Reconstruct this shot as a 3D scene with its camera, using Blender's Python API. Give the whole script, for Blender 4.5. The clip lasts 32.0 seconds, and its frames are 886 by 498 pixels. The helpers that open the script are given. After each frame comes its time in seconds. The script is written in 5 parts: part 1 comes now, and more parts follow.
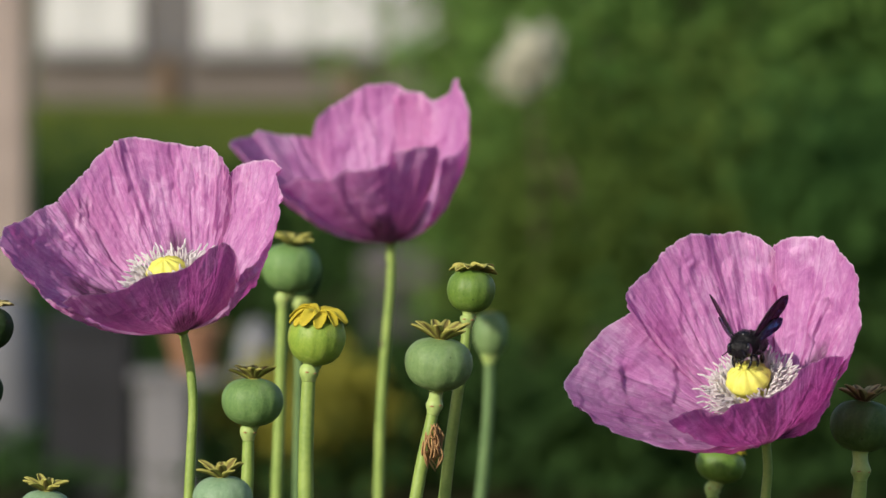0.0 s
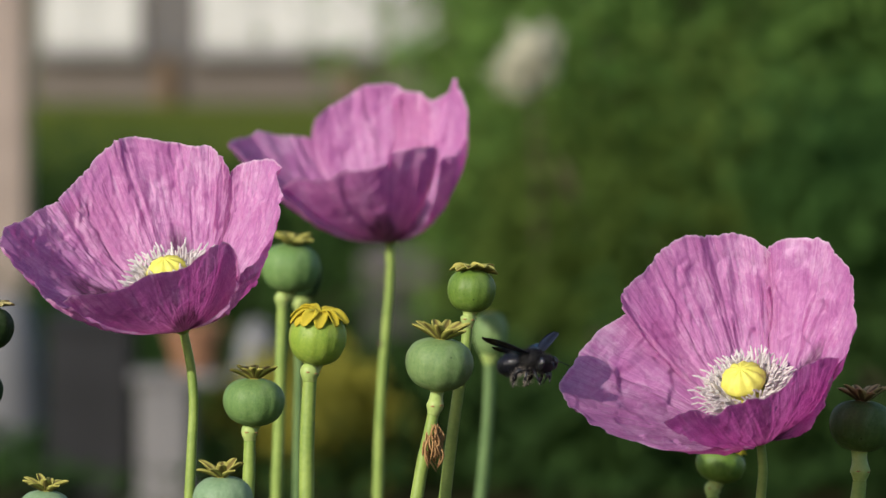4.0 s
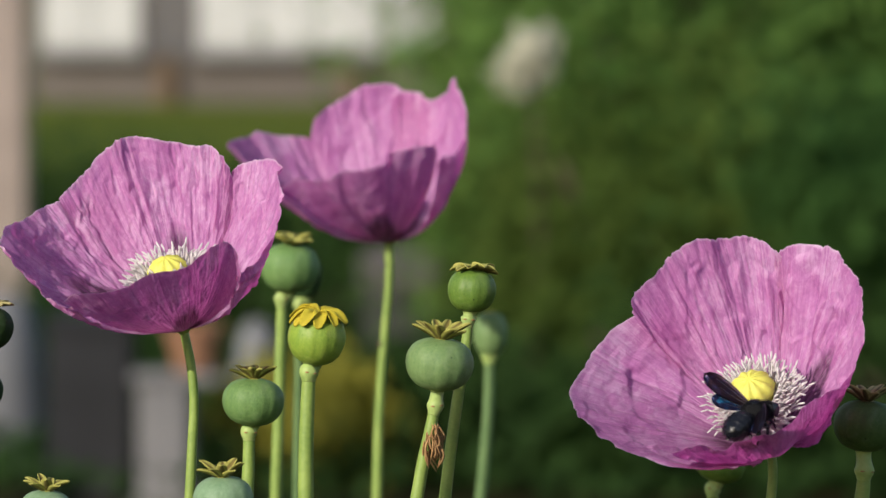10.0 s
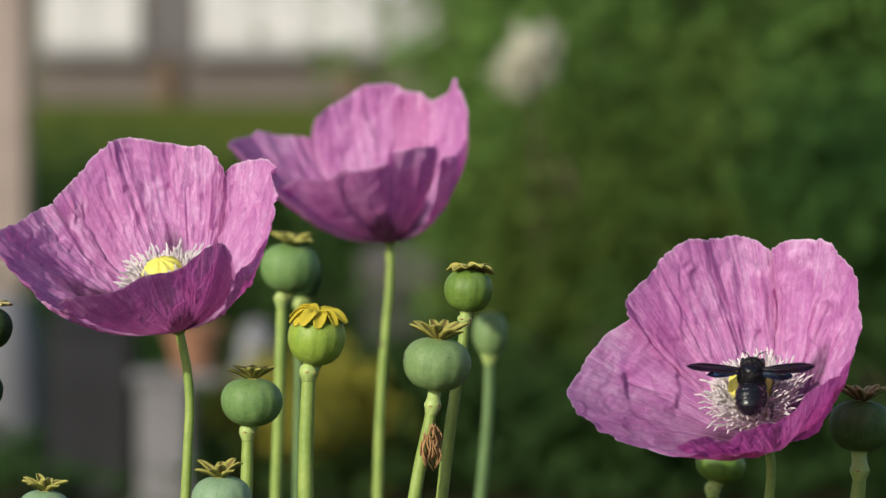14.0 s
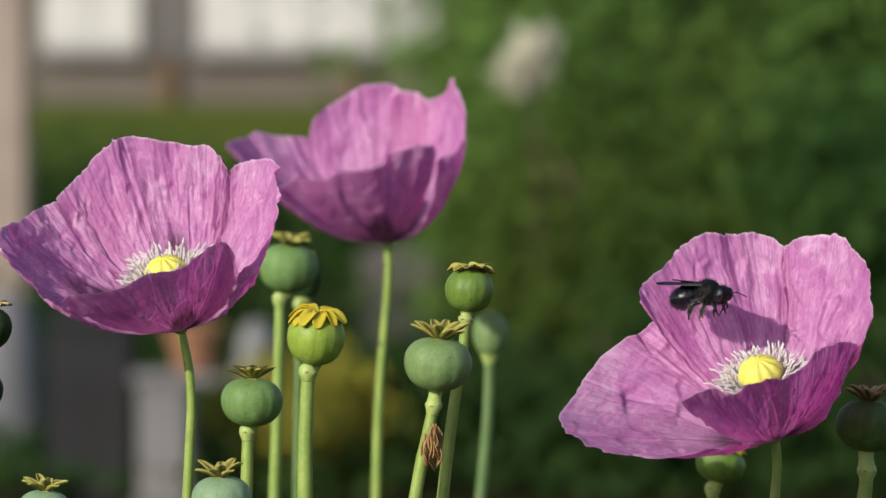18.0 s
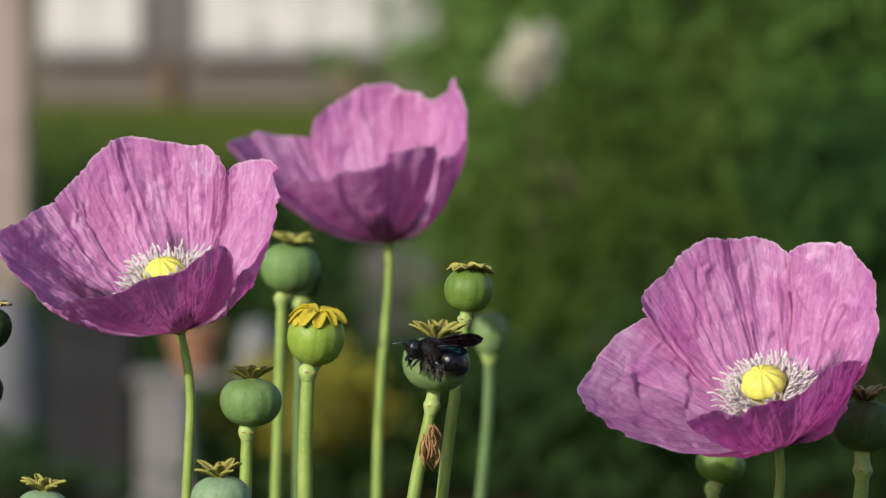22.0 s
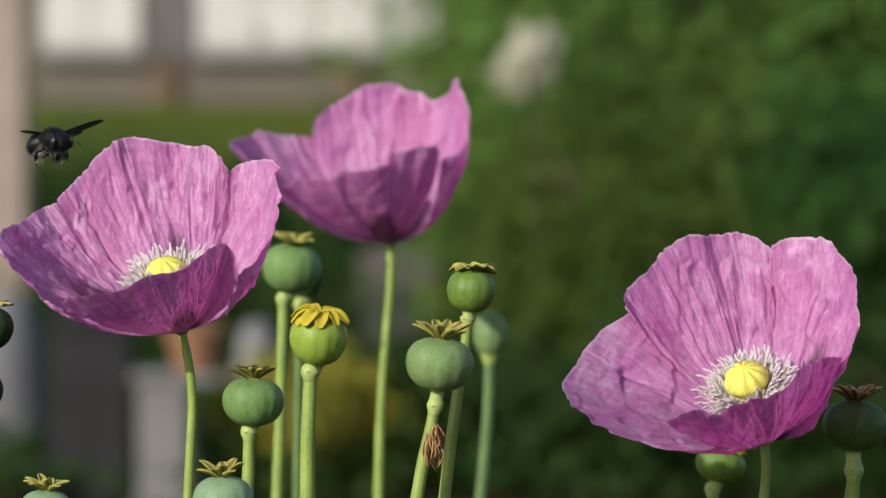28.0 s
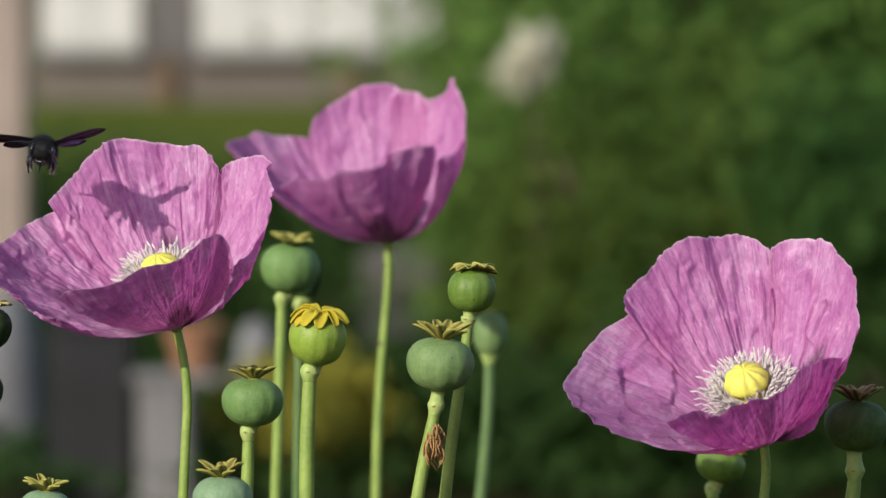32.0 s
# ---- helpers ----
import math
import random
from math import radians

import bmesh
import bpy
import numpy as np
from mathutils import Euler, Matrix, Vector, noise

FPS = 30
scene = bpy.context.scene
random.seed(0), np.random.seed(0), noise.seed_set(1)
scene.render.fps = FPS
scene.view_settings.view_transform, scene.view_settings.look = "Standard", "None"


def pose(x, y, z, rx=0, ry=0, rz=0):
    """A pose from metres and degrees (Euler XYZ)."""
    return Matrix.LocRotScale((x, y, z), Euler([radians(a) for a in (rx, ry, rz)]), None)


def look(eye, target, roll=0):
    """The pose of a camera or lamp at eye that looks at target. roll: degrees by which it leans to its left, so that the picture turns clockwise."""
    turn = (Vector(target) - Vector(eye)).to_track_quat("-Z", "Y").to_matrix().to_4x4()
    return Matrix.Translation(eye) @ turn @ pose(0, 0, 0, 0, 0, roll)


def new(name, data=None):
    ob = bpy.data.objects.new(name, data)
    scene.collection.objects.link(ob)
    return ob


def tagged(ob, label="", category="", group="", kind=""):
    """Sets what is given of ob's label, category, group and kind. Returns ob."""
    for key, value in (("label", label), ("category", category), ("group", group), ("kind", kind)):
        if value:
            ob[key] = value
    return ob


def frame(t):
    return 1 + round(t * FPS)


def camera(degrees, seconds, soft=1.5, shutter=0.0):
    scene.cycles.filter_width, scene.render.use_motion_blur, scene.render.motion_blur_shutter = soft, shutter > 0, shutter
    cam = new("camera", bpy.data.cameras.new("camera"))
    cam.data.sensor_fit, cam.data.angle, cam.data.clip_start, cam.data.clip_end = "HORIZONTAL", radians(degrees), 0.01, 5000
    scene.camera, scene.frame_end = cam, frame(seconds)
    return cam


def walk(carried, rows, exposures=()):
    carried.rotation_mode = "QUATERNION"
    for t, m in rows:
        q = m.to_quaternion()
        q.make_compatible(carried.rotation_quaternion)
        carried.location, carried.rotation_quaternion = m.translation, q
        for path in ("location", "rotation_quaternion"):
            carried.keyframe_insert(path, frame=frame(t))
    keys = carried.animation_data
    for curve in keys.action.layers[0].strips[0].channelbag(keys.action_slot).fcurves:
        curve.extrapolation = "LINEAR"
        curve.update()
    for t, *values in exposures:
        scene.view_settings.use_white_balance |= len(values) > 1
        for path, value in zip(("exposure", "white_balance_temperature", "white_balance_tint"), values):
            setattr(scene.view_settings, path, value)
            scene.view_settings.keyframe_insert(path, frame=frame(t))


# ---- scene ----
EYE = (0.0, -2.6, 1.2)
cam = camera(8.0, 32.0, soft=1.5)
cam.data.dof.use_dof = True
cam.data.dof.focus_distance = 2.61
cam.data.dof.aperture_fstop = 17.0
view = look(EYE, (0.0, 0.0, 1.06374))
walk(cam, [(0.0, view), (32.0, view)], exposures=((0.0, 0.28), (32.0, 0.28)))

# ---- daylight: low sun from behind the camera's left shoulder ----
SUN = Vector((-0.615, -0.665, 0.425)).normalized()
world = bpy.data.worlds.new("sky")
scene.world = world
world.use_nodes = True
sky = world.node_tree.nodes.new("ShaderNodeTexSky")
sky.sky_type = "NISHITA"
sky.sun_disc = False
sky.sun_elevation = math.asin(SUN.z)
sky.sun_rotation = math.atan2(SUN.x, SUN.y)
world.node_tree.links.new(sky.outputs[0], world.node_tree.nodes["Background"].inputs[0])
world.node_tree.nodes["Background"].inputs[1].default_value = 0.115
sun = new("sun", bpy.data.lights.new("sun", "SUN"))
sun.data.energy = 3.9
sun.data.angle = radians(0.5)
sun.data.color = (1.0, 0.93, 0.82)
sun.matrix_basis = look(SUN * 20, (0, 0, 0))


# ---- materials ----
def material(name):
    m = bpy.data.materials.new(name)
    m.use_nodes = True
    t = m.node_tree
    return m, t, t.nodes["Principled BSDF"]


def node(t, kind, **inputs):
    n = t.nodes.new(kind)
    for key, value in inputs.items():
        n.inputs[key.replace("_", " ")].default_value = value
    return n


def ramp(t, source, stops):
    n = t.nodes.new("ShaderNodeValToRGB")
    while len(n.color_ramp.elements) < len(stops):
        n.color_ramp.elements.new(0.5)
    for e, (place, colour) in zip(n.color_ramp.elements, stops):
        e.position, e.color = place, (*colour, 1)
    t.links.new(source, n.inputs[0])
    return n


def mixed(t, factor, a, b, kind="MIX"):
    n = t.nodes.new("ShaderNodeMix")
    n.data_type, n.blend_type = "RGBA", kind
    for socket, value in ((n.inputs[0], factor), (n.inputs[6], a), (n.inputs[7], b)):
        if isinstance(value, (tuple, float, int)):
            socket.default_value = (*value, 1) if isinstance(value, tuple) else value
        else:
            t.links.new(value, socket)
    return n.outputs[2]


def mapped(t, source, scale):
    n = t.nodes.new("ShaderNodeMapping")
    n.inputs["Scale"].default_value = scale
    t.links.new(source, n.inputs[0])
    return n.outputs[0]


def noise_of(t, source, scale, detail=4.0, rough=0.55, distortion=0.0):
    n = node(t, "ShaderNodeTexNoise", Scale=scale, Detail=detail, Roughness=rough, Distortion=distortion)
    t.links.new(source, n.inputs["Vector"])
    return n.outputs[0]


def bump(t, b, height, strength, distance, below=None):
    n = node(t, "ShaderNodeBump", Strength=strength, Distance=distance)
    t.links.new(height, n.inputs["Height"])
    if below:
        t.links.new(below.outputs[0], n.inputs["Normal"])
    t.links.new(n.outputs[0], b.inputs["Normal"])
    return n


def surface(name, dark, light, scale, rough=0.7, fine=0.0, relief=0.0, metal=0.0, spec=0.4, middle=0.5, sheer=0.0):
    """A surface that varies between two colours at two scales, with some relief. sheer: share of light let through."""
    m, t, b = material(name)
    co = t.nodes.new("ShaderNodeTexCoord").outputs["Object"]
    big = noise_of(t, co, scale, 3.0)
    small = noise_of(t, co, scale * 9, 5.0)
    both = mixed(t, 0.35, big, small)
    c = ramp(t, both, [(middle - 0.18, dark), (middle + 0.18, light)])
    t.links.new(c.outputs[0], b.inputs["Base Color"])
    b.inputs["Roughness"].default_value = rough
    b.inputs["Metallic"].default_value = metal
    b.inputs["Specular IOR Level"].default_value = spec
    n = None
    if relief:
        n = bump(t, b, small, 0.6, relief)
    if sheer:
        out = t.nodes["Material Output"]
        tr = t.nodes.new("ShaderNodeBsdfTranslucent")
        t.links.new(c.outputs[0], tr.inputs[0])
        mx = t.nodes.new("ShaderNodeMixShader")
        mx.inputs[0].default_value = sheer
        t.links.new(b.outputs[0], mx.inputs[1])
        t.links.new(tr.outputs[0], mx.inputs[2])
        t.links.new(mx.outputs[0], out.inputs[0])
    return m


def petal_surface(name, base, pale, deep, tongue_long=0.08):
    """Thin silky petal: fine veins from the claw to the rim, a dark blotch at the claw, light passing through."""
    m, t, b = material(name)
    uv = t.nodes.new("ShaderNodeUVMap").outputs[0]
    split = t.nodes.new("ShaderNodeSeparateXYZ")
    t.links.new(uv, split.inputs[0])
    veins = noise_of(t, mapped(t, uv, (44, 1.3, 1)), 1.0, 3.0, 0.6, 0.8)
    fine = noise_of(t, mapped(t, uv, (150, 3.2, 1)), 1.0, 3.0, 0.6, 0.6)
    patches = noise_of(t, mapped(t, uv, (5, 3.4, 1)), 1.0, 4.0, 0.6, 1.2)
    tissue = noise_of(t, mapped(t, uv, (40, 22.0, 1)), 1.0, 5.0, 0.68, 1.2)
    tone = mixed(t, 0.62, mixed(t, 0.5, veins, fine), mixed(t, 0.45, patches, tissue))
    c = ramp(t, tone, [(0.34, deep), (0.50, base), (0.66, pale)]).outputs[0]
    # satin sheen above the claw, painted as white streaks
    near = ramp(t, split.outputs[1], [(0.18, (1, 1, 1)), (0.60, (0, 0, 0))]).outputs[0]
    satin_streak = ramp(t, noise_of(t, mapped(t, uv, (85, 2.0, 1)), 1.0, 3.0, 0.6, 0.5), [(0.44, (0, 0, 0)), (0.60, (1, 1, 1))]).outputs[0]
    c = mixed(t, mixed(t, 1.0, mixed(t, 1.0, near, satin_streak, "MULTIPLY"), (0.55, 0.55, 0.55), "MULTIPLY"), c, (0.92, 0.72, 0.88))
    edge = ramp(t, split.outputs[1], [(0.988, (0, 0, 0)), (1.0, (0.6, 0.6, 0.6))]).outputs[0]
    c = mixed(t, edge, c, (0.92, 0.80, 0.88))
    # dark blotch: a ragged tongue up the middle of the claw
    across = t.nodes.new("ShaderNodeMath")
    across.operation = "PINGPONG"
    across.inputs[1].default_value = 0.5
    t.links.new(split.outputs[0], across.inputs[0])
    tongue = mixed(t, 1.0, split.outputs[1], ramp(t, across.outputs[0], [(0.26, (0.0, 0.0, 0.0)), (0.47, (tongue_long,) * 3)]).outputs[0], "SUBTRACT")
    tongue = mixed(t, 1.0, tongue, mixed(t, 1.0, patches, (0.10, 0.10, 0.10), "MULTIPLY"), "ADD")
    blotch = ramp(t, tongue, [(0.22, (1, 1, 1)), (0.33, (0, 0, 0))]).outputs[0]
    ragged = mixed(t, 0.45, blotch, ramp(t, fine, [(0.42, (0, 0, 0)), (0.6, (1, 1, 1))]).outputs[0], "MULTIPLY")
    c = mixed(t, ragged, c, (0.07, 0.012, 0.05))
    t.links.new(c, b.inputs["Base Color"])
    b.inputs["Roughness"].default_value = 0.38
    b.inputs["Specular IOR Level"].default_value = 0.45
    low = bump(t, b, mixed(t, 0.35, veins, tissue), 1.0, 0.0009)
    top = bump(t, b, fine, 0.8, 0.0003, low)
    tr = t.nodes.new("ShaderNodeBsdfTranslucent")
    t.links.new(mixed(t, 1.0, c, (1.0, 0.38, 0.78), "MULTIPLY"), tr.inputs[0])
    t.links.new(top.outputs[0], tr.inputs["Normal"])
    mx = t.nodes.new("ShaderNodeMixShader")
    mx.inputs[0].default_value = 0.43
    t.links.new(b.outputs[0], mx.inputs[1])
    t.links.new(tr.outputs[0], mx.inputs[2])
    t.links.new(mx.outputs[0], t.nodes["Material Output"].inputs[0])
    return m


LILAC = ((0.63, 0.25, 0.53), (0.86, 0.56, 0.79), (0.41, 0.095, 0.335))
PETAL = petal_surface("lilac_petal", *LILAC)
PETAL_BLOTCHED = petal_surface("lilac_petal_dark_blotch", *LILAC, 0.30)
PETAL_STREAKED = petal_surface("lilac_petal_streaked_base", *LILAC, 0.34)
STEM = surface("stem_green", (0.16, 0.25, 0.045), (0.29, 0.385, 0.085), 60, 0.5, relief=0.0003, sheer=0.1)
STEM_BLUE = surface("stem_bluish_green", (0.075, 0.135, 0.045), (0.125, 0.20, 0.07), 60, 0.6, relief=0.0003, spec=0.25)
NECK = surface("neck_pale_green", (0.25, 0.36, 0.09), (0.39, 0.47, 0.16), 90, 0.5, relief=0.0003)


def pod_surface(name, dark, light, rough=0.6, spec=0.3):
    """Waxy seed head: a pale bloom rubbed off in patches, faint lines along it and a few dark specks."""
    m, t, b = material(name)
    co = t.nodes.new("ShaderNodeTexCoord").outputs["Object"]
    wide = noise_of(t, co, 130, 4.0, 0.6, 0.8)
    grain = noise_of(t, co, 900, 4.0, 0.65)
    lines = noise_of(t, mapped(t, co, (620, 620, 45)), 1.0, 3.0, 0.6, 0.4)
    tone = mixed(t, 0.35, mixed(t, 0.45, wide, lines), grain)
    c = ramp(t, tone, [(0.36, dark), (0.62, light)]).outputs[0]
    bloom = ramp(t, wide, [(0.50, (0, 0, 0)), (0.72, (0.30, 0.30, 0.30))]).outputs[0]
    c = mixed(t, bloom, c, tuple(0.55 * v + 0.10 for v in light))
    spots = node(t, "ShaderNodeTexVoronoi", Scale=330.0)
    t.links.new(co, spots.inputs["Vector"])
    speck = ramp(t, spots.outputs["Distance"], [(0.10, (0.75, 0.75, 0.75)), (0.17, (0, 0, 0))]).outputs[0]
    few = ramp(t, spots.outputs["Color"], [(0.80, (0, 0, 0)), (0.82, (1, 1, 1))]).outputs[0]
    c = mixed(t, mixed(t, 1.0, speck, few, "MULTIPLY"), c, tuple(0.25 * v for v in dark))
    t.links.new(c, b.inputs["Base Color"])
    b.inputs["Roughness"].default_value = rough
    b.inputs["Specular IOR Level"].default_value = spec
    bump(t, b, mixed(t, 0.5, lines, grain), 0.7, 0.0004)
    return m


POD = pod_surface("seed_head_green", (0.105, 0.18, 0.062), (0.18, 0.27, 0.098))
POD_YELLOW = pod_surface("seed_head_yellow_green", (0.15, 0.25, 0.03), (0.27, 0.36, 0.05), 0.5)
POD_BLUE = pod_surface("seed_head_blue_green", (0.13, 0.22, 0.115), (0.21, 0.31, 0.18))
POD_MID = pod_surface("seed_head_mid_green", (0.088, 0.17, 0.048), (0.155, 0.26, 0.08))
# mid green lowered part-way, helping out the poppy's shadow on this head
POD_PART_SHADED = pod_surface("seed_head_part_shaded_green", (0.045, 0.090, 0.020), (0.080, 0.140, 0.032), 0.6, 0.25)
# green taken almost to black: the shade is put into this colour
POD_SHADED = pod_surface("seed_head_shaded_green", (0.014, 0.034, 0.012), (0.030, 0.060, 0.018), 0.7, 0.12)
POD_LEAF = pod_surface("seed_head_leaf_green", (0.07, 0.14, 0.018), (0.14, 0.225, 0.036), 0.5)


def crown_surface(name, dark, light, line):
    """Dry ray of a crown: pale raised edges, a dark line along the middle."""
    m, t, b = material(name)
    co = t.nodes.new("ShaderNodeTexCoord").outputs["Object"]
    c = ramp(t, mixed(t, 0.4, noise_of(t, co, 220, 3.0), noise_of(t, co, 1800, 4.0)), [(0.36, dark), (0.62, light)]).outputs[0]
    split = t.nodes.new("ShaderNodeSeparateXYZ")
    t.links.new(t.nodes.new("ShaderNodeUVMap").outputs[0], split.inputs[0])
    mark = ramp(t, split.outputs[0], [(0.20, (0, 0, 0)), (0.32, (0.85, 0.85, 0.85)), (0.68, (0.85, 0.85, 0.85)), (0.80, (0, 0, 0))]).outputs[0]
    c = mixed(t, mark, c, line)
    t.links.new(c, b.inputs["Base Color"])
    b.inputs["Roughness"].default_value = 0.7
    b.inputs["Specular IOR Level"].default_value = 0.2
    bump(t, b, noise_of(t, co, 1800, 4.0), 0.6, 0.0003)
    return m


CROWN = crown_surface("crown_olive_brown", (0.26, 0.25, 0.05), (0.46, 0.43, 0.12), (0.12, 0.085, 0.025))
CROWN_YELLOW = crown_surface("crown_mustard", (0.36, 0.28, 0.015), (0.52, 0.44, 0.04), (0.42, 0.34, 0.03))
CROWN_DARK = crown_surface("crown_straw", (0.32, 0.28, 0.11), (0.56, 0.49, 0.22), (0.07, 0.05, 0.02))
WITHERED = surface("withered_brown", (0.19, 0.095, 0.042), (0.46, 0.28, 0.125), 300, 0.85, spec=0.1)
PISTIL = surface("pistil_yellow", (0.54, 0.50, 0.06), (0.70, 0.67, 0.14), 300, 0.6, relief=0.0003)
FILAMENT = surface("filament_white_lilac", (0.62, 0.55, 0.57), (0.82, 0.78, 0.75), 400, 0.6, sheer=0.25)
BEE_BLACK = surface("bee_black", (0.004, 0.004, 0.006), (0.010, 0.011, 0.016), 500, 0.17, relief=0.0001, spec=0.4)
BEE_FUR = surface("bee_black_fur", (0.003, 0.003, 0.004), (0.011, 0.010, 0.011), 900, 0.42, relief=0.0004, spec=0.3)
BEE_EYE = surface("bee_eye", (0.006, 0.006, 0.008), (0.012, 0.012, 0.015), 500, 0.1, spec=0.8)
BEE_DUST = surface("pollen_grey_fur", (0.24, 0.20, 0.17), (0.42, 0.36, 0.31), 900, 0.9)


def wing_surface(name, dark, middle, bright, clear, rough):
    """Smoky metallic wing skin; the blue glints of its sheen are put into the colour by noise."""
    m, t, b = material(name)
    co = t.nodes.new("ShaderNodeTexCoord").outputs["Object"]
    n = noise_of(t, co, 210, 3.0, 0.5, 0.5)
    c = ramp(t, n, [(0.36, dark), (0.50, middle), (0.68, bright)]).outputs[0]
    t.links.new(c, b.inputs["Base Color"])
    b.inputs["Metallic"].default_value = 0.8
    b.inputs["Roughness"].default_value = rough
    bump(t, b, n, 0.5, 0.0004)
    see = t.nodes.new("ShaderNodeBsdfTransparent")
    see.inputs[0].default_value = (0.34, 0.22, 0.28, 1)
    mx = t.nodes.new("ShaderNodeMixShader")
    mx.inputs[0].default_value = clear
    t.links.new(b.outputs[0], mx.inputs[1])
    t.links.new(see.outputs[0], mx.inputs[2])
    t.links.new(mx.outputs[0], t.nodes["Material Output"].inputs[0])
    return m


WING = wing_surface("wing_smoky_brown", (0.016, 0.008, 0.010), (0.030, 0.014, 0.024), (0.022, 0.028, 0.085), 0.32, 0.30)
WING_BLUE = wing_surface("wing_metallic_blue", (0.016, 0.010, 0.018), (0.020, 0.030, 0.085), (0.06, 0.42, 0.62), 0.22, 0.24)
WING_VEIN = surface("wing_vein_black", (0.006, 0.006, 0.01), (0.02, 0.02, 0.03), 500, 0.4)
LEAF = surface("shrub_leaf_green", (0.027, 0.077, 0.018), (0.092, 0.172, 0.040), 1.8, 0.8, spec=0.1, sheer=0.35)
# lighter copy of the shrub green; sunlight on the upper leaves is in the colour
LEAF_SUNLIT = surface("shrub_leaf_sunlit_tone", (0.064, 0.148, 0.030), (0.165, 0.275, 0.066), 1.8, 0.8, spec=0.1, sheer=0.35)
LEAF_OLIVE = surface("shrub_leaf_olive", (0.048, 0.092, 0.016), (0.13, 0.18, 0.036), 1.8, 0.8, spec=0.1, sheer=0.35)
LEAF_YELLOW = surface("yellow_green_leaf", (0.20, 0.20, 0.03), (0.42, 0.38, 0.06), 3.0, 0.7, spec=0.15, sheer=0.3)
# dark leaf green, lowered further to stand in for shade
LEAF_SHADED = surface("hedge_leaf_shaded", (0.014, 0.040, 0.008), (0.040, 0.080, 0.016), 2.2, 0.75, spec=0.15, sheer=0.25)
BARK = surface("bark_brown", (0.05, 0.035, 0.02), (0.12, 0.09, 0.06), 14, 0.9, relief=0.006)
WHITE_FLOWER = surface("white_blossom", (0.46, 0.45, 0.34), (0.74, 0.72, 0.58), 8, 0.6, sheer=0.3)
RENDER_GREY = surface("wall_grey_brown", (0.092, 0.076, 0.066), (0.135, 0.113, 0.10), 1.5, 0.9, relief=0.004)
WHITE_PAINT = surface("white_paint", (0.40, 0.395, 0.385), (0.50, 0.495, 0.485), 2.0, 0.6)
DARK_WINDOW = surface("dark_window_glass", (0.07, 0.07, 0.08), (0.13, 0.12, 0.12), 1.0, 0.15, spec=0.6)
BROWN_WOOD = surface("brown_wood", (0.09, 0.055, 0.03), (0.14, 0.09, 0.05), 6, 0.7, relief=0.002)
ROOF = surface("roof_tile_brown", (0.14, 0.07, 0.05), (0.22, 0.12, 0.08), 5, 0.8, relief=0.004)
POST = surface("post_beige", (0.25, 0.20, 0.17), (0.34, 0.275, 0.24), 7, 0.85, relief=0.002)
SLATE = surface("slate_dark_grey", (0.016, 0.0165, 0.018), (0.028, 0.028, 0.031), 6, 0.8, relief=0.002, spec=0.2)
SLATE_LIGHT = surface("slate_mid_grey", (0.034, 0.032, 0.034), (0.055, 0.052, 0.054), 6, 0.8, relief=0.002, spec=0.2)
CONCRETE = surface("concrete_light_grey", (0.15, 0.145, 0.148), (0.22, 0.21, 0.21), 6, 0.85, relief=0.002)
STONE = surface("stone_mauve_grey", (0.072, 0.065, 0.067), (0.125, 0.115, 0.115), 8, 0.85, relief=0.003)
PALE_STONE = surface("stone_pale_grey", (0.13, 0.13, 0.138), (0.21, 0.21, 0.22), 8, 0.85, relief=0.003)
TERRACOTTA = surface("terracotta", (0.20, 0.095, 0.05), (0.30, 0.15, 0.085), 8, 0.8, relief=0.002)


def ground_surface():
    m, t, b = material("lawn_and_soil")
    co = t.nodes.new("ShaderNodeTexCoord").outputs["Object"]
    big = noise_of(t, co, 0.35, 3.0)
    fine = noise_of(t, co, 9.0, 5.0)
    grass = ramp(t, mixed(t, 0.5, big, fine), [(0.35, (0.048, 0.076, 0.010)), (0.65, (0.125, 0.145, 0.020))]).outputs[0]
    soil = ramp(t, fine, [(0.35, (0.016, 0.016, 0.007)), (0.65, (0.045, 0.036, 0.016))]).outputs[0]
    split = t.nodes.new("ShaderNodeSeparateXYZ")
    t.links.new(co, split.inputs[0])
    edge = node(t, "ShaderNodeMapRange")
    edge.inputs[1].default_value, edge.inputs[2].default_value = 14.0, 22.0
    t.links.new(split.outputs[1], edge.inputs[0])
    bed = t.nodes.new("ShaderNodeMath")
    bed.operation = "ADD"
    t.links.new(edge.outputs[0], bed.inputs[0])
    t.links.new(big, bed.inputs[1])
    where = ramp(t, bed.outputs[0], [(0.75, (0, 0, 0)), (0.95, (1, 1, 1))]).outputs[0]
    t.links.new(mixed(t, where, soil, grass), b.inputs["Base Color"])
    b.inputs["Roughness"].default_value = 0.95
    b.inputs["Specular IOR Level"].default_value = 0.03
    bump(t, b, fine, 0.8, 0.03)
    return m


GROUND = ground_surface()


# ---- building blocks ----
def link(name, me, mat, parent=None, label=""):
    me.materials.append(mat)
    ob = new(name, me)
    if parent:
        ob.parent = parent
    if label:
        ob["label"] = label
    return ob


def part(name, bm, mat, parent=None, label="", smooth=True):
    me = bpy.data.meshes.new(name)
    bm.to_mesh(me)
    bm.free()
    if smooth:
        me.polygons.foreach_set("use_smooth", [True] * len(me.polygons))
    return link(name, me, mat, parent, label)


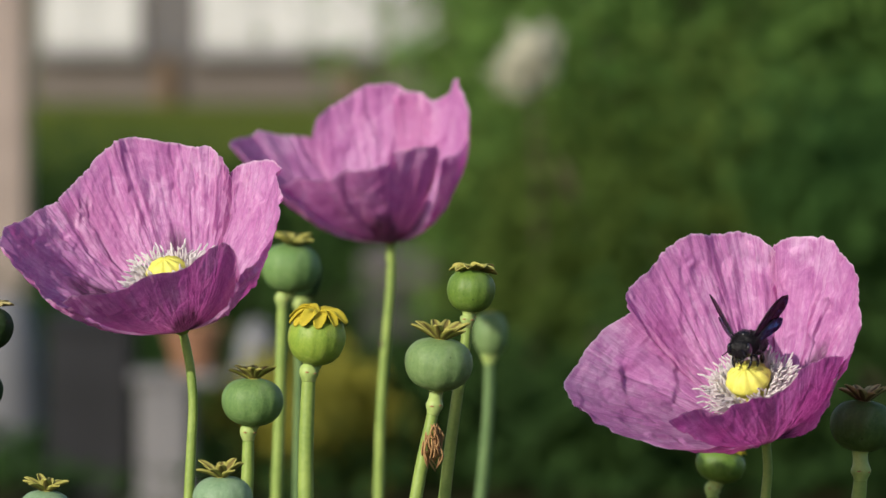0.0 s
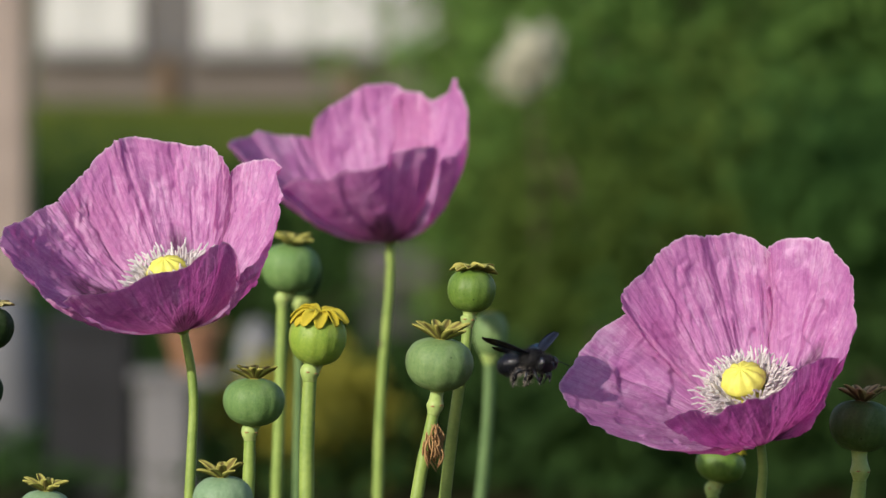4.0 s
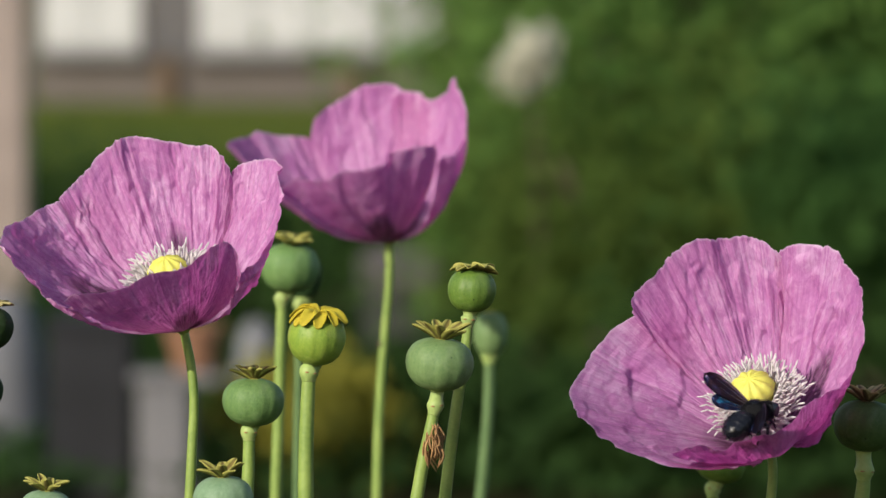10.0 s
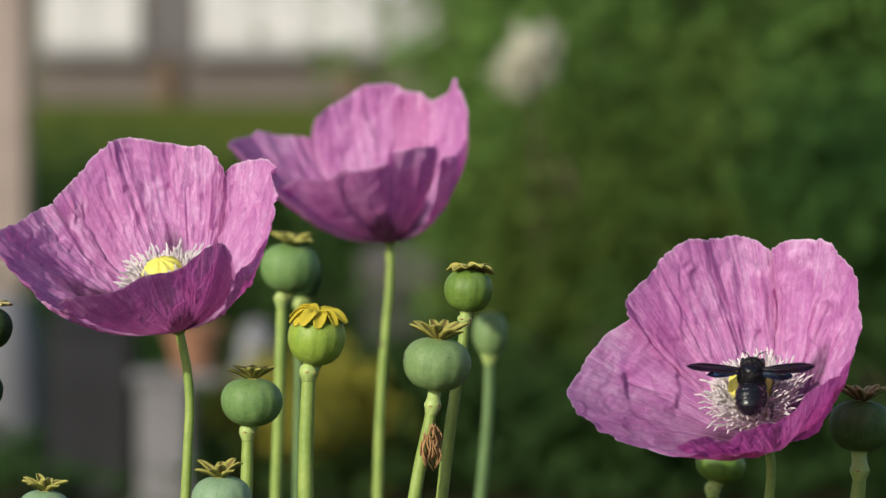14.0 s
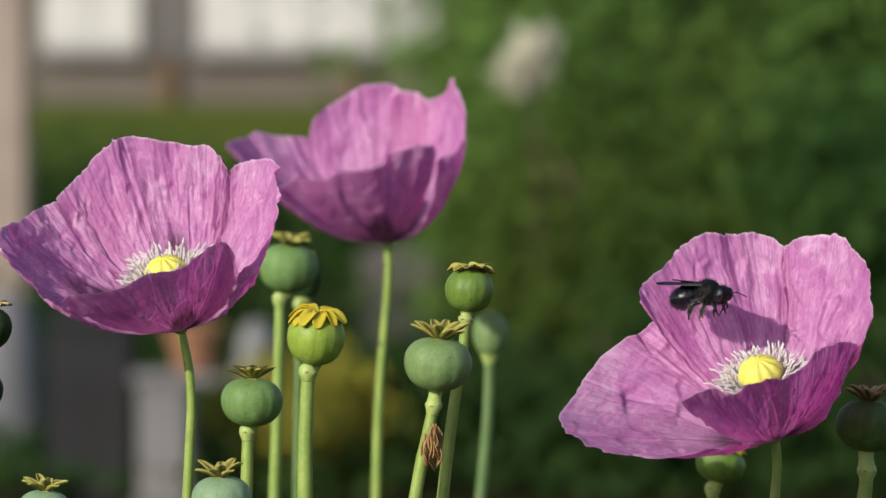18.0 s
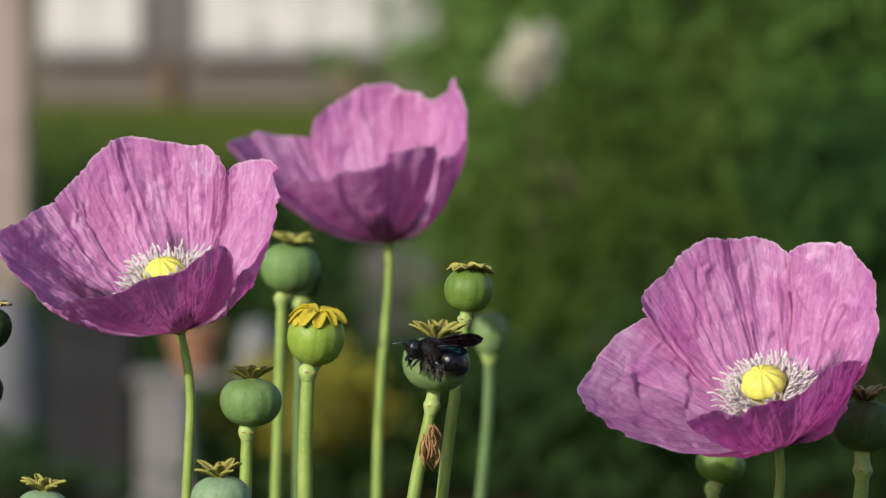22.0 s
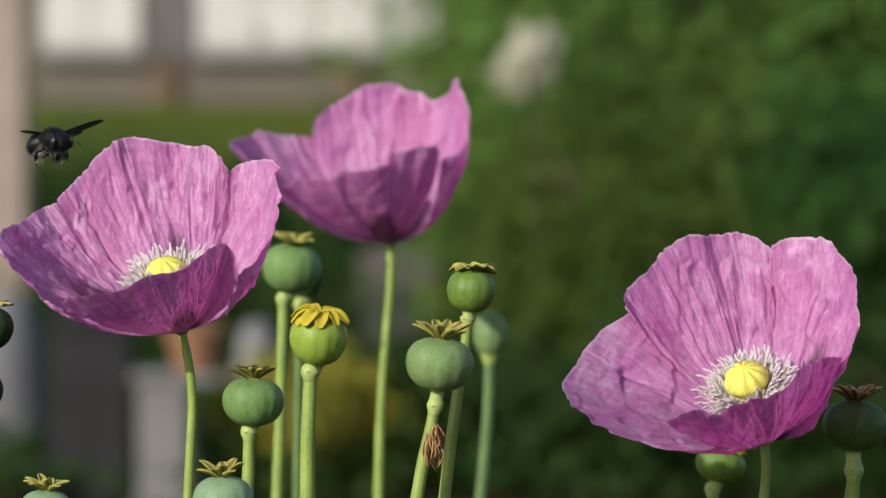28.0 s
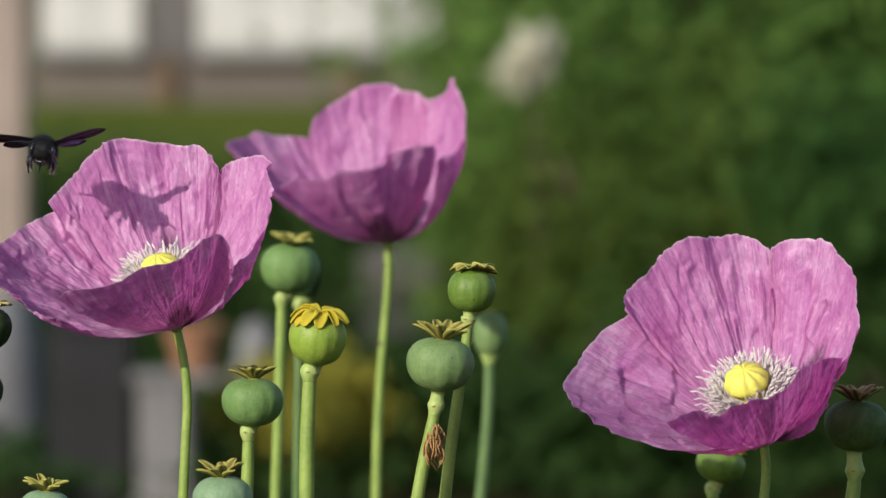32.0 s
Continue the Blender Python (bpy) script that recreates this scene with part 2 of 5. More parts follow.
def sheet(name, verts, faces, mat, parent=None, label="", smooth=True, uvs=None):
    me = bpy.data.meshes.new(name)
    me.from_pydata(verts, [], faces)
    if smooth:
        me.polygons.foreach_set("use_smooth", [True] * len(me.polygons))
    if uvs is not None:
        layer = me.uv_layers.new(name="UVMap")
        index = np.empty(len(me.loops), dtype=np.int32)
        me.loops.foreach_get("vertex_index", index)
        layer.data.foreach_set("uv", np.asarray(uvs, dtype=np.float32)[index].ravel())
    me.update()
    return link(name, me, mat, parent, label)


def thing(name, m, label, category, group="", kind=""):
    ob = new(name)
    ob.empty_display_size = 0.02
    ob.matrix_basis = m
    return tagged(ob, label, category, group, kind)


def block(sx, sy, sz, x=0.0, y=0.0, z=0.0, edge=0.01):
    """A box with eased edges, its base centre at x, y, z."""
    bm = bmesh.new()
    bmesh.ops.create_cube(bm, size=1.0, matrix=Matrix.Translation((x, y, z + sz / 2)) @ Matrix.Diagonal((sx, sy, sz, 1)))
    if edge:
        bmesh.ops.bevel(bm, geom=bm.edges[:], offset=edge, segments=2, affect="EDGES")
    return bm


def grid_faces(rows, cols, wrap=False):
    faces = []
    for i in range(rows - 1):
        for j in range(cols if wrap else cols - 1):
            k = (j + 1) % cols
            faces.append((i * cols + j, i * cols + k, (i + 1) * cols + k, (i + 1) * cols + j))
    return faces


def lathe(profile, sides=24, wobble=None):
    """Verts and faces turned about z from (radius, height) pairs. wobble(angle, share) scales the radius."""
    verts = []
    for i, (r, z) in enumerate(profile):
        for j in range(sides):
            a = 2 * math.pi * j / sides
            f = wobble(a, i / (len(profile) - 1)) if wobble else 1.0
            verts.append((r * f * math.cos(a), r * f * math.sin(a), z))
    faces = grid_faces(len(profile), sides, True)
    faces.append(tuple(range(sides))[::-1])
    faces.append(tuple(range((len(profile) - 1) * sides, len(profile) * sides)))
    return verts, faces


def smooth_path(points, n):
    """n points along a Catmull-Rom curve."""
    p = [Vector(q) for q in points]
    p = [2 * p[0] - p[1]] + p + [2 * p[-1] - p[-2]]
    out = []
    for i in range(n):
        s = i / (n - 1) * (len(p) - 3)
        j = min(int(s), len(p) - 4)
        f = s - j
        a, b, c, d = p[j:j + 4]
        out.append(0.5 * (2 * b + (c - a) * f + (2 * a - 5 * b + 4 * c - d) * f * f + (3 * b - a - 3 * c + d) * f ** 3))
    return out


def stem_path(points, each=10):
    """Points along a smooth curve that keeps calm where long and short stretches meet."""
    p = [Vector(q) for q in points]
    d = [(b - a).length for a, b in zip(p, p[1:])]
    m = [(p[1] - p[0]) / d[0]]
    for i in range(1, len(p) - 1):
        a, b = (p[i] - p[i - 1]) / d[i - 1], (p[i + 1] - p[i]) / d[i]
        m.append((a * d[i] + b * d[i - 1]) / (d[i] + d[i - 1]))
    m.append((p[-1] - p[-2]) / d[-1])
    out = []
    for i in range(len(p) - 1):
        for j in range(each + (i == len(p) - 2)):
            t = j / each
            out.append(p[i] * (2 * t ** 3 - 3 * t * t + 1) + m[i] * d[i] * (t ** 3 - 2 * t * t + t) + p[i + 1] * (3 * t * t - 2 * t ** 3) + m[i + 1] * d[i] * (t ** 3 - t * t))
    return out


def tube(points, radii, sides=10):
    """A round tube along the points; radii are spread over its length."""
    verts = []
    n = len(points)
    for i, p in enumerate(points):
        d = (points[min(i + 1, n - 1)] - points[max(i - 1, 0)]).normalized()
        a = Vector((1, 0, 0)) - d * d.x
        a = a.normalized() if a.length > 0.2 else d.orthogonal().normalized()
        b = d.cross(a)
        s = i / (n - 1) * (len(radii) - 1)
        j = min(int(s), len(radii) - 2)
        r = radii[j] + (radii[j + 1] - radii[j]) * (s - j)
        for q in range(sides):
            t = 2 * math.pi * q / sides
            verts.append(p + (a * math.cos(t) + b * math.sin(t)) * r)
    faces = grid_faces(n, sides, True)
    faces.append(tuple(range(sides))[::-1])
    faces.append(tuple(range((n - 1) * sides, n * sides)))
    return [tuple(v) for v in verts], faces


# ---- ground ----
ground_verts, ground_faces = [], []
ground_marks = [-400, -120, -40, -12, -4, 0, 4, 8, 12, 16, 20, 24, 28, 32, 36, 44, 60, 120, 400, 1500]
for gy in ground_marks:
    for gx in (-1500, -400, -120, -40, -20, -10, -5, 0, 5, 10, 20, 40, 120, 400, 1500):
        ground_verts.append((gx, gy, 0.0))
ground = sheet("ground", ground_verts, grid_faces(len(ground_marks), 15), GROUND)
tagged(ground, "sunlit lawn with a bare brown soil bed", "ground", kind="structure")


# ---- the house far behind ----
def house():
    h = thing("house", pose(-1.2, 38.0, 0, 0, 0, -8), "white and grey-brown rendered house behind the lawn", "house")
    part("wall", block(2.9, 0.25, 3.0, 0.0, 0.125, 0, 0.01), RENDER_GREY, h, "grey-brown rendered wall", False)
    part("roof", block(3.7, 5.0, 0.18, 0.05, 2.2, 3.0, 0.03), ROOF, h, "brown roof edge", False)
    part("side_wall", block(0.25, 4.0, 3.0, 1.32, 2.25, 0, 0.01), WHITE_PAINT, h, "white side wall", False)
    for x, w in ((-1.06, 0.64), (0.41, 1.54)):
        win = part("window", block(w, 0.05, 1.9, x, -0.03, 0.345, 0.008), WHITE_PAINT, h, "window closed with white shutters", False)
        n = 2 if w < 1 else 4
        for k in range(n):
            part("shutter", block(w / n - 0.012, 0.03, 1.82, x + w * ((k + 0.5) / n - 0.5), -0.072, 0.385, 0.006), WHITE_PAINT, win, "white shutter", False)
        part("sill", block(w + 0.10, 0.14, 0.045, x, -0.07, 0.295, 0.008), CONCRETE, win, "grey sill", False)
    pane = part("door", block(0.33, 0.04, 2.0, -0.535, -0.024, 0.30, 0.006), DARK_WINDOW, h, "dark glazed door leaf", False)
    part("frame", block(0.035, 0.06, 2.0, -0.715, -0.03, 0.30, 0.004), RENDER_GREY, pane, "", False)
    for x in (-0.58, 0.62):
        part("post", block(0.12, 0.08, 0.29, x, -0.045, 0.0, 0.006), BROWN_WOOD, h, "brown wooden plinth post", False)


house()


# ---- shrubs ----
def leaves(n, centre, size, leaf, rng, clumps=26, fill=0.35):
    """Verts and faces of n folded leaves, gathered in clumps through an uneven crown."""
    c = rng.normal(0, 1, (clumps, 3))
    c /= np.linalg.norm(c, axis=1)[:, None]
    c *= (rng.uniform(fill, 1.0, (clumps, 1)))
    which = rng.integers(0, clumps, n)
    spread = rng.uniform(0.10, 0.36, clumps)[which][:, None]
    p = (c[which] + rng.normal(0, 1, (n, 3)) * spread) * np.array(size) / 2 + np.array(centre)
    p[:, 2] = np.maximum(p[:, 2], 0.03)
    axis = rng.normal(0, 1, (n, 3)) + np.array((0, 0, -0.3))
    axis /= np.linalg.norm(axis, axis=1)[:, None]
    side = np.cross(axis, rng.normal(0, 1, (n, 3)))
    side /= np.linalg.norm(side, axis=1)[:, None]
    up = np.cross(side, axis)
    ln = leaf * rng.uniform(0.6, 1.3, (n, 1))
    v = np.stack((p, p + axis * ln * 0.5 + side * ln * 0.28 + up * ln * 0.08, p + axis * ln, p + axis * ln * 0.5 - side * ln * 0.28 + up * ln * 0.08), 1)
    k = np.arange(n)[:, None] * 4
    f = np.concatenate((k + [0, 1, 2], k + [0, 2, 3]), 1).reshape(-1, 3)
    return v.reshape(-1, 3), f


def shrub(name, x, y, wide, deep, tall, n, leaf, mat, seed, label, low=0.0):
    rng = np.random.default_rng(seed)
    s = thing(name, pose(x, y, 0), label, "shrub")
    rnd = random.Random(seed)
    for i in range(5):
        a = i * 1.257 + rnd.uniform(-0.3, 0.3)
        e = Vector((math.cos(a) * wide * 0.3, math.sin(a) * deep * 0.3, tall * rnd.uniform(0.6, 0.85)))
        pts = smooth_path([(0, 0, -0.02), (e.x * 0.25, e.y * 0.25, e.z * 0.4), e], 8)
        sheet("branch", *tube(pts, (0.035 * tall / 2, 0.008), 7), BARK, s, "brown branch")
    v, f = leaves(n, (0, 0, (tall + low) / 2), (wide, deep, tall - low), leaf, rng)
    tagged(sheet("crown", v, f.tolist(), mat, s, "", False), kind="stuff")
    return s


shrub("shrub", 0.435, 11.2, 0.80, 0.8, 0.84, 12000, 0.042, LEAF_OLIVE, 1, "leafy olive green garden shrub at the bed")
shrub("shrub", 0.98, 11.0, 0.9, 0.8, 0.80, 12000, 0.042, LEAF, 2, "leafy dark green garden shrub at the bed")
shrub("shrub", 0.55, 12.8, 1.2, 0.9, 1.9, 15000, 0.045, LEAF_SUNLIT, 3, "tall green shrub with sunlight put into its leaf colour")
shrub("shrub", 1.25, 12.7, 1.1, 0.9, 1.9, 15000, 0.045, LEAF_SUNLIT, 4, "tall green shrub with sunlight put into its leaf colour")
shrub("shrub", 0.85, 14.4, 1.7, 0.9, 2.2, 12000, 0.05, LEAF_OLIVE, 14, "tall olive green shrub behind the others")
shrub("shrub", 0.33, 14.0, 0.8, 0.8, 1.5, 9000, 0.045, LEAF_OLIVE, 5, "olive green leafy shrub beside the lawn")
shrub("low_hedge", -1.05, 17.4, 0.9, 0.7, 0.42, 5000, 0.05, LEAF_SHADED, 6, "low clipped hedge before the lawn, its green darkened as shade")
shrub("low_hedge", -0.35, 17.6, 0.9, 0.7, 0.44, 5000, 0.05, LEAF_SHADED, 7, "low clipped hedge before the lawn, its green darkened as shade")
# hedge added to darken the gap under the tall shrubs as shade would
shrub("low_hedge", -0.05, 15.1, 0.85, 0.5, 0.50, 5000, 0.05, LEAF_SHADED, 17, "added hedge below the tall shrubs, dark green in place of shade")
shrub("low_hedge", -0.60, 14.0, 1.2, 0.6, 0.30, 5000, 0.05, LEAF_SHADED, 10, "low hedge behind the grey pillar, its green darkened as shade")
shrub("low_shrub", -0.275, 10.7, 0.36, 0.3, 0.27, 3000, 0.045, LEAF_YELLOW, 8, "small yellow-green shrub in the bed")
shrub("low_shrub", 0.02, 10.9, 0.42, 0.4, 0.30, 2200, 0.05, LEAF_SHADED, 9, "small dark green shrub in the bed")
shrub("low_shrub", 0.50, 10.6, 0.70, 0.5, 0.42, 3500, 0.05, LEAF_SHADED, 12, "low dark green leafy plant at the soil")
shrub("low_shrub", 1.05, 10.5, 0.70, 0.5, 0.42, 3500, 0.05, LEAF_SHADED, 13, "low dark green leafy plant at the soil")


def ground_cover():
    rng = np.random.default_rng(21)
    n = 14000
    p = np.stack((rng.uniform(-1.3, 1.6, n), rng.uniform(10.0, 19.0, n), rng.uniform(0.01, 0.09, n)), 1)
    a = rng.uniform(0, 2 * math.pi, n)
    axis = np.stack((np.cos(a), np.sin(a), rng.uniform(0.1, 1.2, n)), 1)
    axis /= np.linalg.norm(axis, axis=1)[:, None]
    side = np.stack((-np.sin(a), np.cos(a), np.zeros(n)), 1)
    ln = rng.uniform(0.03, 0.08, (n, 1))
    v = np.stack((p, p + axis * ln * 0.5 + side * ln * 0.3, p + axis * ln, p + axis * ln * 0.5 - side * ln * 0.3), 1).reshape(-1, 3)
    k = np.arange(n)[:, None] * 4
    f = np.concatenate((k + [0, 1, 2], k + [0, 2, 3]), 1).reshape(-1, 3)
    tagged(sheet("ground_cover", v, f.tolist(), LEAF_SHADED, None, "", False), "low dark green ground cover on the bed", "plants", kind="stuff")


ground_cover()


# ---- white blossom in the shrub ----
def blossom(x, y, z, size, seed):
    rng = np.random.default_rng(seed)
    b = thing("white_blossom", pose(x, y, 0), "cluster of white blossom among green leaves", "flower")
    pts = smooth_path([(0, 0.3, 0), (0.02, 0.1, z * 0.6), (0, 0, z)], 8)
    sheet("stem", *tube(pts, (0.008, 0.004), 6), BARK, b)
    v, f = leaves(700, (0, 0, z), (size, size * 0.8, size * 1.15), 0.035, rng, 14, 0.0)
    tagged(sheet("petals", v, f.tolist(), WHITE_FLOWER, b, "white petals", False), kind="stuff")


blossom(0.188, 10.9, 0.885, 0.10, 11)


# ---- post, pillar and pot by the bed ----
post = thing("wooden_post", pose(-1.262, 15.4, 0), "tall beige weathered wooden post in the lawn", "post")
part("shaft", block(0.17, 0.16, 2.4, 0, 0, 0, 0.012), POST, post, "", False)
part("foot", block(0.24, 0.24, 0.10, 0, 0, 0, 0.015), CONCRETE, post, "grey concrete foot", False)

pillar = thing("stone_pillar", pose(-0.722, 10.4, 0), "dark grey slate pillar at the bed", "pillar")
part("shaft", block(0.175, 0.16, 0.345, 0, 0, 0, 0.008), SLATE, pillar, "", False)
part("cap", block(0.185, 0.17, 0.035, 0, 0, 0.346, 0.01), SLATE, pillar, "", False)

pedestal = thing("pedestal", pose(-0.542, 10.18, 0), "light grey concrete pedestal beside the dark pillar", "pedestal")
part("shaft", block(0.105, 0.13, 0.24, -0.02, 0, 0.021, 0.008), CONCRETE, pedestal, "", False)
part("base", block(0.185, 0.17, 0.03, 0, 0, -0.01, 0.006), CONCRETE, pedestal, "", False)
part("top_slab", block(0.185, 0.15, 0.02, 0.005, 0, 0.262, 0.005), CONCRETE, pedestal, "", False)

pot = thing("plant_pot", pose(-0.500, 10.18, 0.282), "terracotta plant pot on the grey pedestal", "pot")
sheet("body", *lathe([(0.038, 0), (0.042, 0.005), (0.054, 0.072), (0.054, 0.078)], 28), TERRACOTTA, pot)
sheet("rim", *lathe([(0.054, 0.070), (0.061, 0.072), (0.063, 0.094), (0.057, 0.096), (0.054, 0.080)], 28), TERRACOTTA, pot)


def garden_stone(x, y, wide, tall, seed, mat, label):
    s = thing("garden_stone", pose(x, y, 0), label, "stone")
    def lumps(a, f):
        return 1 + 0.10 * noise.noise((math.cos(a) * 1.5, math.sin(a) * 1.5, f * 3 + seed)) + 0.03 * noise.noise((math.cos(a) * 6, math.sin(a) * 6, f * 9 + seed))
    r = wide / 2
    sheet("boulder", *lathe([(r * 0.96, -0.02), (r, tall * 0.1), (r * 1.02, tall * 0.4), (r * 0.95, tall * 0.7), (r * 0.72, tall * 0.92), (r * 0.35, tall), (0.01, tall * 1.01)], 28, lumps), mat, s)


slab = thing("stone_block", pose(-0.105, 13.4, 0), "dark slate block with a lighter grey cap in the bed", "stone")
part("block", block(0.20, 0.18, 0.255, 0, 0, 0, 0.02), SLATE_LIGHT, slab, "", False)
part("cap", block(0.21, 0.19, 0.105, 0, 0, 0.256, 0.02), STONE, slab, "mauve-grey stone cap", False)
garden_stone(-0.40, 11.0, 0.10, 0.33, 5, PALE_STONE, "grey upright stone beside the pot")
garden_stone(-0.975, 11.3, 0.20, 0.37, 9, PALE_STONE, "pale grey rounded stone beside the wooden post")


# ---- poppies ----
def spline(values, n):
    """n smooth samples of the rows of values, evenly by their order."""
    return [tuple(p) for p in smooth_path(values, n)]


def ease(x):
    x = min(1.0, max(0.0, x))
    return x * x * (3 - 2 * x)


def pleats_of(seed, n):
    """Long folds of a petal: where each starts across it, its width, height, reach from claw to rim and drift."""
    rnd = random.Random(seed * 131 + 7)
    made = []
    for i in range(n):
        made.append(((i + rnd.uniform(0.1, 0.9)) / n, rnd.uniform(0.010, 0.022), rnd.choice((-1, 1)) * rnd.uniform(0.5, 1.5), rnd.uniform(0.10, 0.40), rnd.uniform(0.62, 1.05), rnd.uniform(-0.05, 0.05)))
    return made


def facets(x, y, seed, keep):
    """Crumpled tissue: every cell is a small plane with a tilt of its own."""
    (d1, d2, _, _), (p, _, _, _) = noise.voronoi((x, y, seed * 3.7))
    key = (round(p.x, 4), round(p.y, 4))
    if key not in keep:
        g = noise.noise_vector((p.x * 5.1, p.y * 5.1, seed + 0.5))
        keep[key] = (g.x * 2.2, g.y * 2.2)
    gx, gy = keep[key]
    return ((x - p.x) * gx + (y - p.y) * gy) * min(1.0, (d2 - d1) * 7.0)


def petal(rim, seed, belly, ruffle=1.0, crumple=1.0, claw=0.88, cols=190, rows=96):
    """A petal: its rim as rows of (angle, reach, height) in degrees and millimetres round the flower's axis, a claw at the
    axis, the belly between them. Pleats run from claw to rim, the skin is crumpled and the rim is ragged and wavy."""
    edge = spline(rim, cols)
    verts, uvs = [], []
    mid = edge[cols // 2][0]
    pleats = pleats_of(seed, 11)
    large, small, least = {}, {}, {}
    for j, (angle, reach, height) in enumerate(edge):
        u = j / (cols - 1)
        wave = 0.010 * noise.noise((u * 9, seed * 3.1, 1.0)) + 0.008 * noise.noise((u * 21, seed * 3.1, 3.0))
        torn = 0.007 * noise.noise((u * 38, seed * 3.1, 2.0)) + 0.007 * noise.noise((u * 90, seed * 3.1, 4.0))
        curl = noise.noise((u * 7.0, seed * 8.3, 0.7)) * 1.9 + noise.noise((u * 17.0, seed * 8.3, 2.7)) * 1.1
        for i in range(rows):
            s = i / (rows - 1)
            ragged = 1 + s ** 6 * (wave * ruffle + torn)
            r1, h1 = reach * ragged, height * ragged
            # bow from the claw over the belly to the rim
            r0, h0 = 3.0, 1.0
            rb, hb = r1 * belly[0], h1 * belly[1]
            r = r0 * (1 - s) ** 2 + 2 * s * (1 - s) * rb + s * s * r1
            h = h0 * (1 - s) ** 2 + 2 * s * (1 - s) * hb + s * s * h1
            dr, dh = (1 - s) * (rb - r0) + s * (r1 - rb), (1 - s) * (hb - h0) + s * (h1 - hb)
            long = math.hypot(dr, dh)
            a = mid + (angle - mid) * (claw + (1 - claw) * min(1.0, s / 0.55) ** 0.8)
            d = noise.noise((u * 3.2, s * 2.2, seed * 4.4)) * 1.8 * (1 - 0.5 * s)
            d += noise.noise((u * 6 + 0.5 * s, s * 1.3, seed * 5.7)) * 1.3
            d += (0.3 - abs(noise.noise((u * 12 + 0.9 * s, s * 1.6, seed * 2.9))) ** 0.7) * 1.5
            d += (0.2 - abs(noise.noise((u * 27 - 0.8 * s, s * 2.0, seed * 6.1)))) * 0.75
            d += noise.noise((u * 50, s * 2.4, seed * 1.3)) * 0.16
            for at, w, tall, first, last, drift in pleats:
                x = (u - at - drift * s - 0.012 * math.sin(s * 7 + at * 40)) / w
                if -4.0 < x < 0.9:
                    lift = (1 + x / 4.0) ** 2 if x < 0 else (1 - x / 0.9) ** 1.5
                    d += tall * lift * ease((s - first) / 0.2) * (1 - ease((s - last + 0.25) / 0.25))
            d += facets(u * 9.0 + 0.6 * s, s * 5.2 + 0.35 * noise.noise((u * 6, s * 4, seed)), seed, large) * 2.3
            d += facets(u * 21.0, s * 11.0, seed + 40, small) * 0.9
            d += facets(u * 44.0 + s * 3.0, s * 21.0, seed + 80, least) * 0.36
            d *= min(1.0, s * 1.7) * (0.6 + 0.4 * s) * crumple
            d += s ** 5 * curl * (0.35 + 0.65 * ruffle) * 0.8
            r -= d * dh / long
            h += d * dr / long
            ar = radians(a)
            verts.append((r * math.cos(ar) / 1000, r * math.sin(ar) / 1000, h / 1000))
            uvs.append((u, s))
    return verts, [q[::-1] for q in grid_faces(cols, rows)], uvs


def stamen(seed):
    rnd = random.Random(seed)
    bend = rnd.uniform(0.5, 4.5)
    pts = smooth_path([(0, 0, 0), (2.2 + rnd.uniform(-0.8, 0.8), rnd.uniform(-0.6, 0.6), 12), (7.0 + bend, rnd.uniform(-1.2, 1.2), 22.0 + rnd.uniform(-3.5, 2))], 8)
    pts = [p / 1000 for p in pts]
    v, f = tube(pts, (0.00022, 0.00030, 0.00034), 5)
    n = len(v)
    # a slim anther that carries on along the filament
    d = (pts[-1] - pts[-2]).normalized()
    e = Vector((rnd.uniform(-0.3, 0.3), rnd.uniform(-0.5, 0.5), rnd.uniform(-0.5, 0.1)))
    w, g = tube([pts[-1] - d * 0.0004, pts[-1] + d * 0.0006, pts[-1] + (d + e).normalized() * 0.0024, pts[-1] + (d + e).normalized() * 0.0034], (0.0003, 0.00043, 0.00040, 0.0002), 5)
    return v + w, f + [tuple(k + n for k in q) for q in g]


STAMENS = []
for k in range(6):
    v, f = stamen(k)
    me = bpy.data.meshes.new("stamen")
    me.from_pydata(v, [], f)
    me.materials.append(FILAMENT)
    me.update()
    STAMENS.append(me)


def pistil(parent):
    def ribs(a, s):
        return 1 + 0.03 * math.cos(a * 10)
    v, f = lathe([(2.6, 1), (4.8, 6), (6.6, 13), (7.2, 20), (6.8, 25), (5.8, 28), (6.4, 29)], 40, ribs)
    v = [(x / 1000, y / 1000, z / 1000) for x, y, z in v]
    body = sheet("pistil", v, f, PISTIL, parent, "yellow pistil")

    def rays(a, s):
        return 1 + (0.03 * math.cos(a * 10) if s > 0.1 else 0.0)
    v, f = lathe([(6.4, 27.6), (8.4, 26.6), (9.0, 27.8), (8.6, 29.6), (6.6, 32.2), (3.2, 33.9), (0.4, 34.2)], 60, rays)
    v = [(x / 1000, y / 1000, (z + 0.32 * math.cos(10 * math.atan2(y, x)) * min(1, math.hypot(x, y) / 4)) / 1000) for x, y, z in v]
    top = sheet("stigma_disc", v, f, PISTIL, parent, "yellow rayed stigma disc")
    return body, top


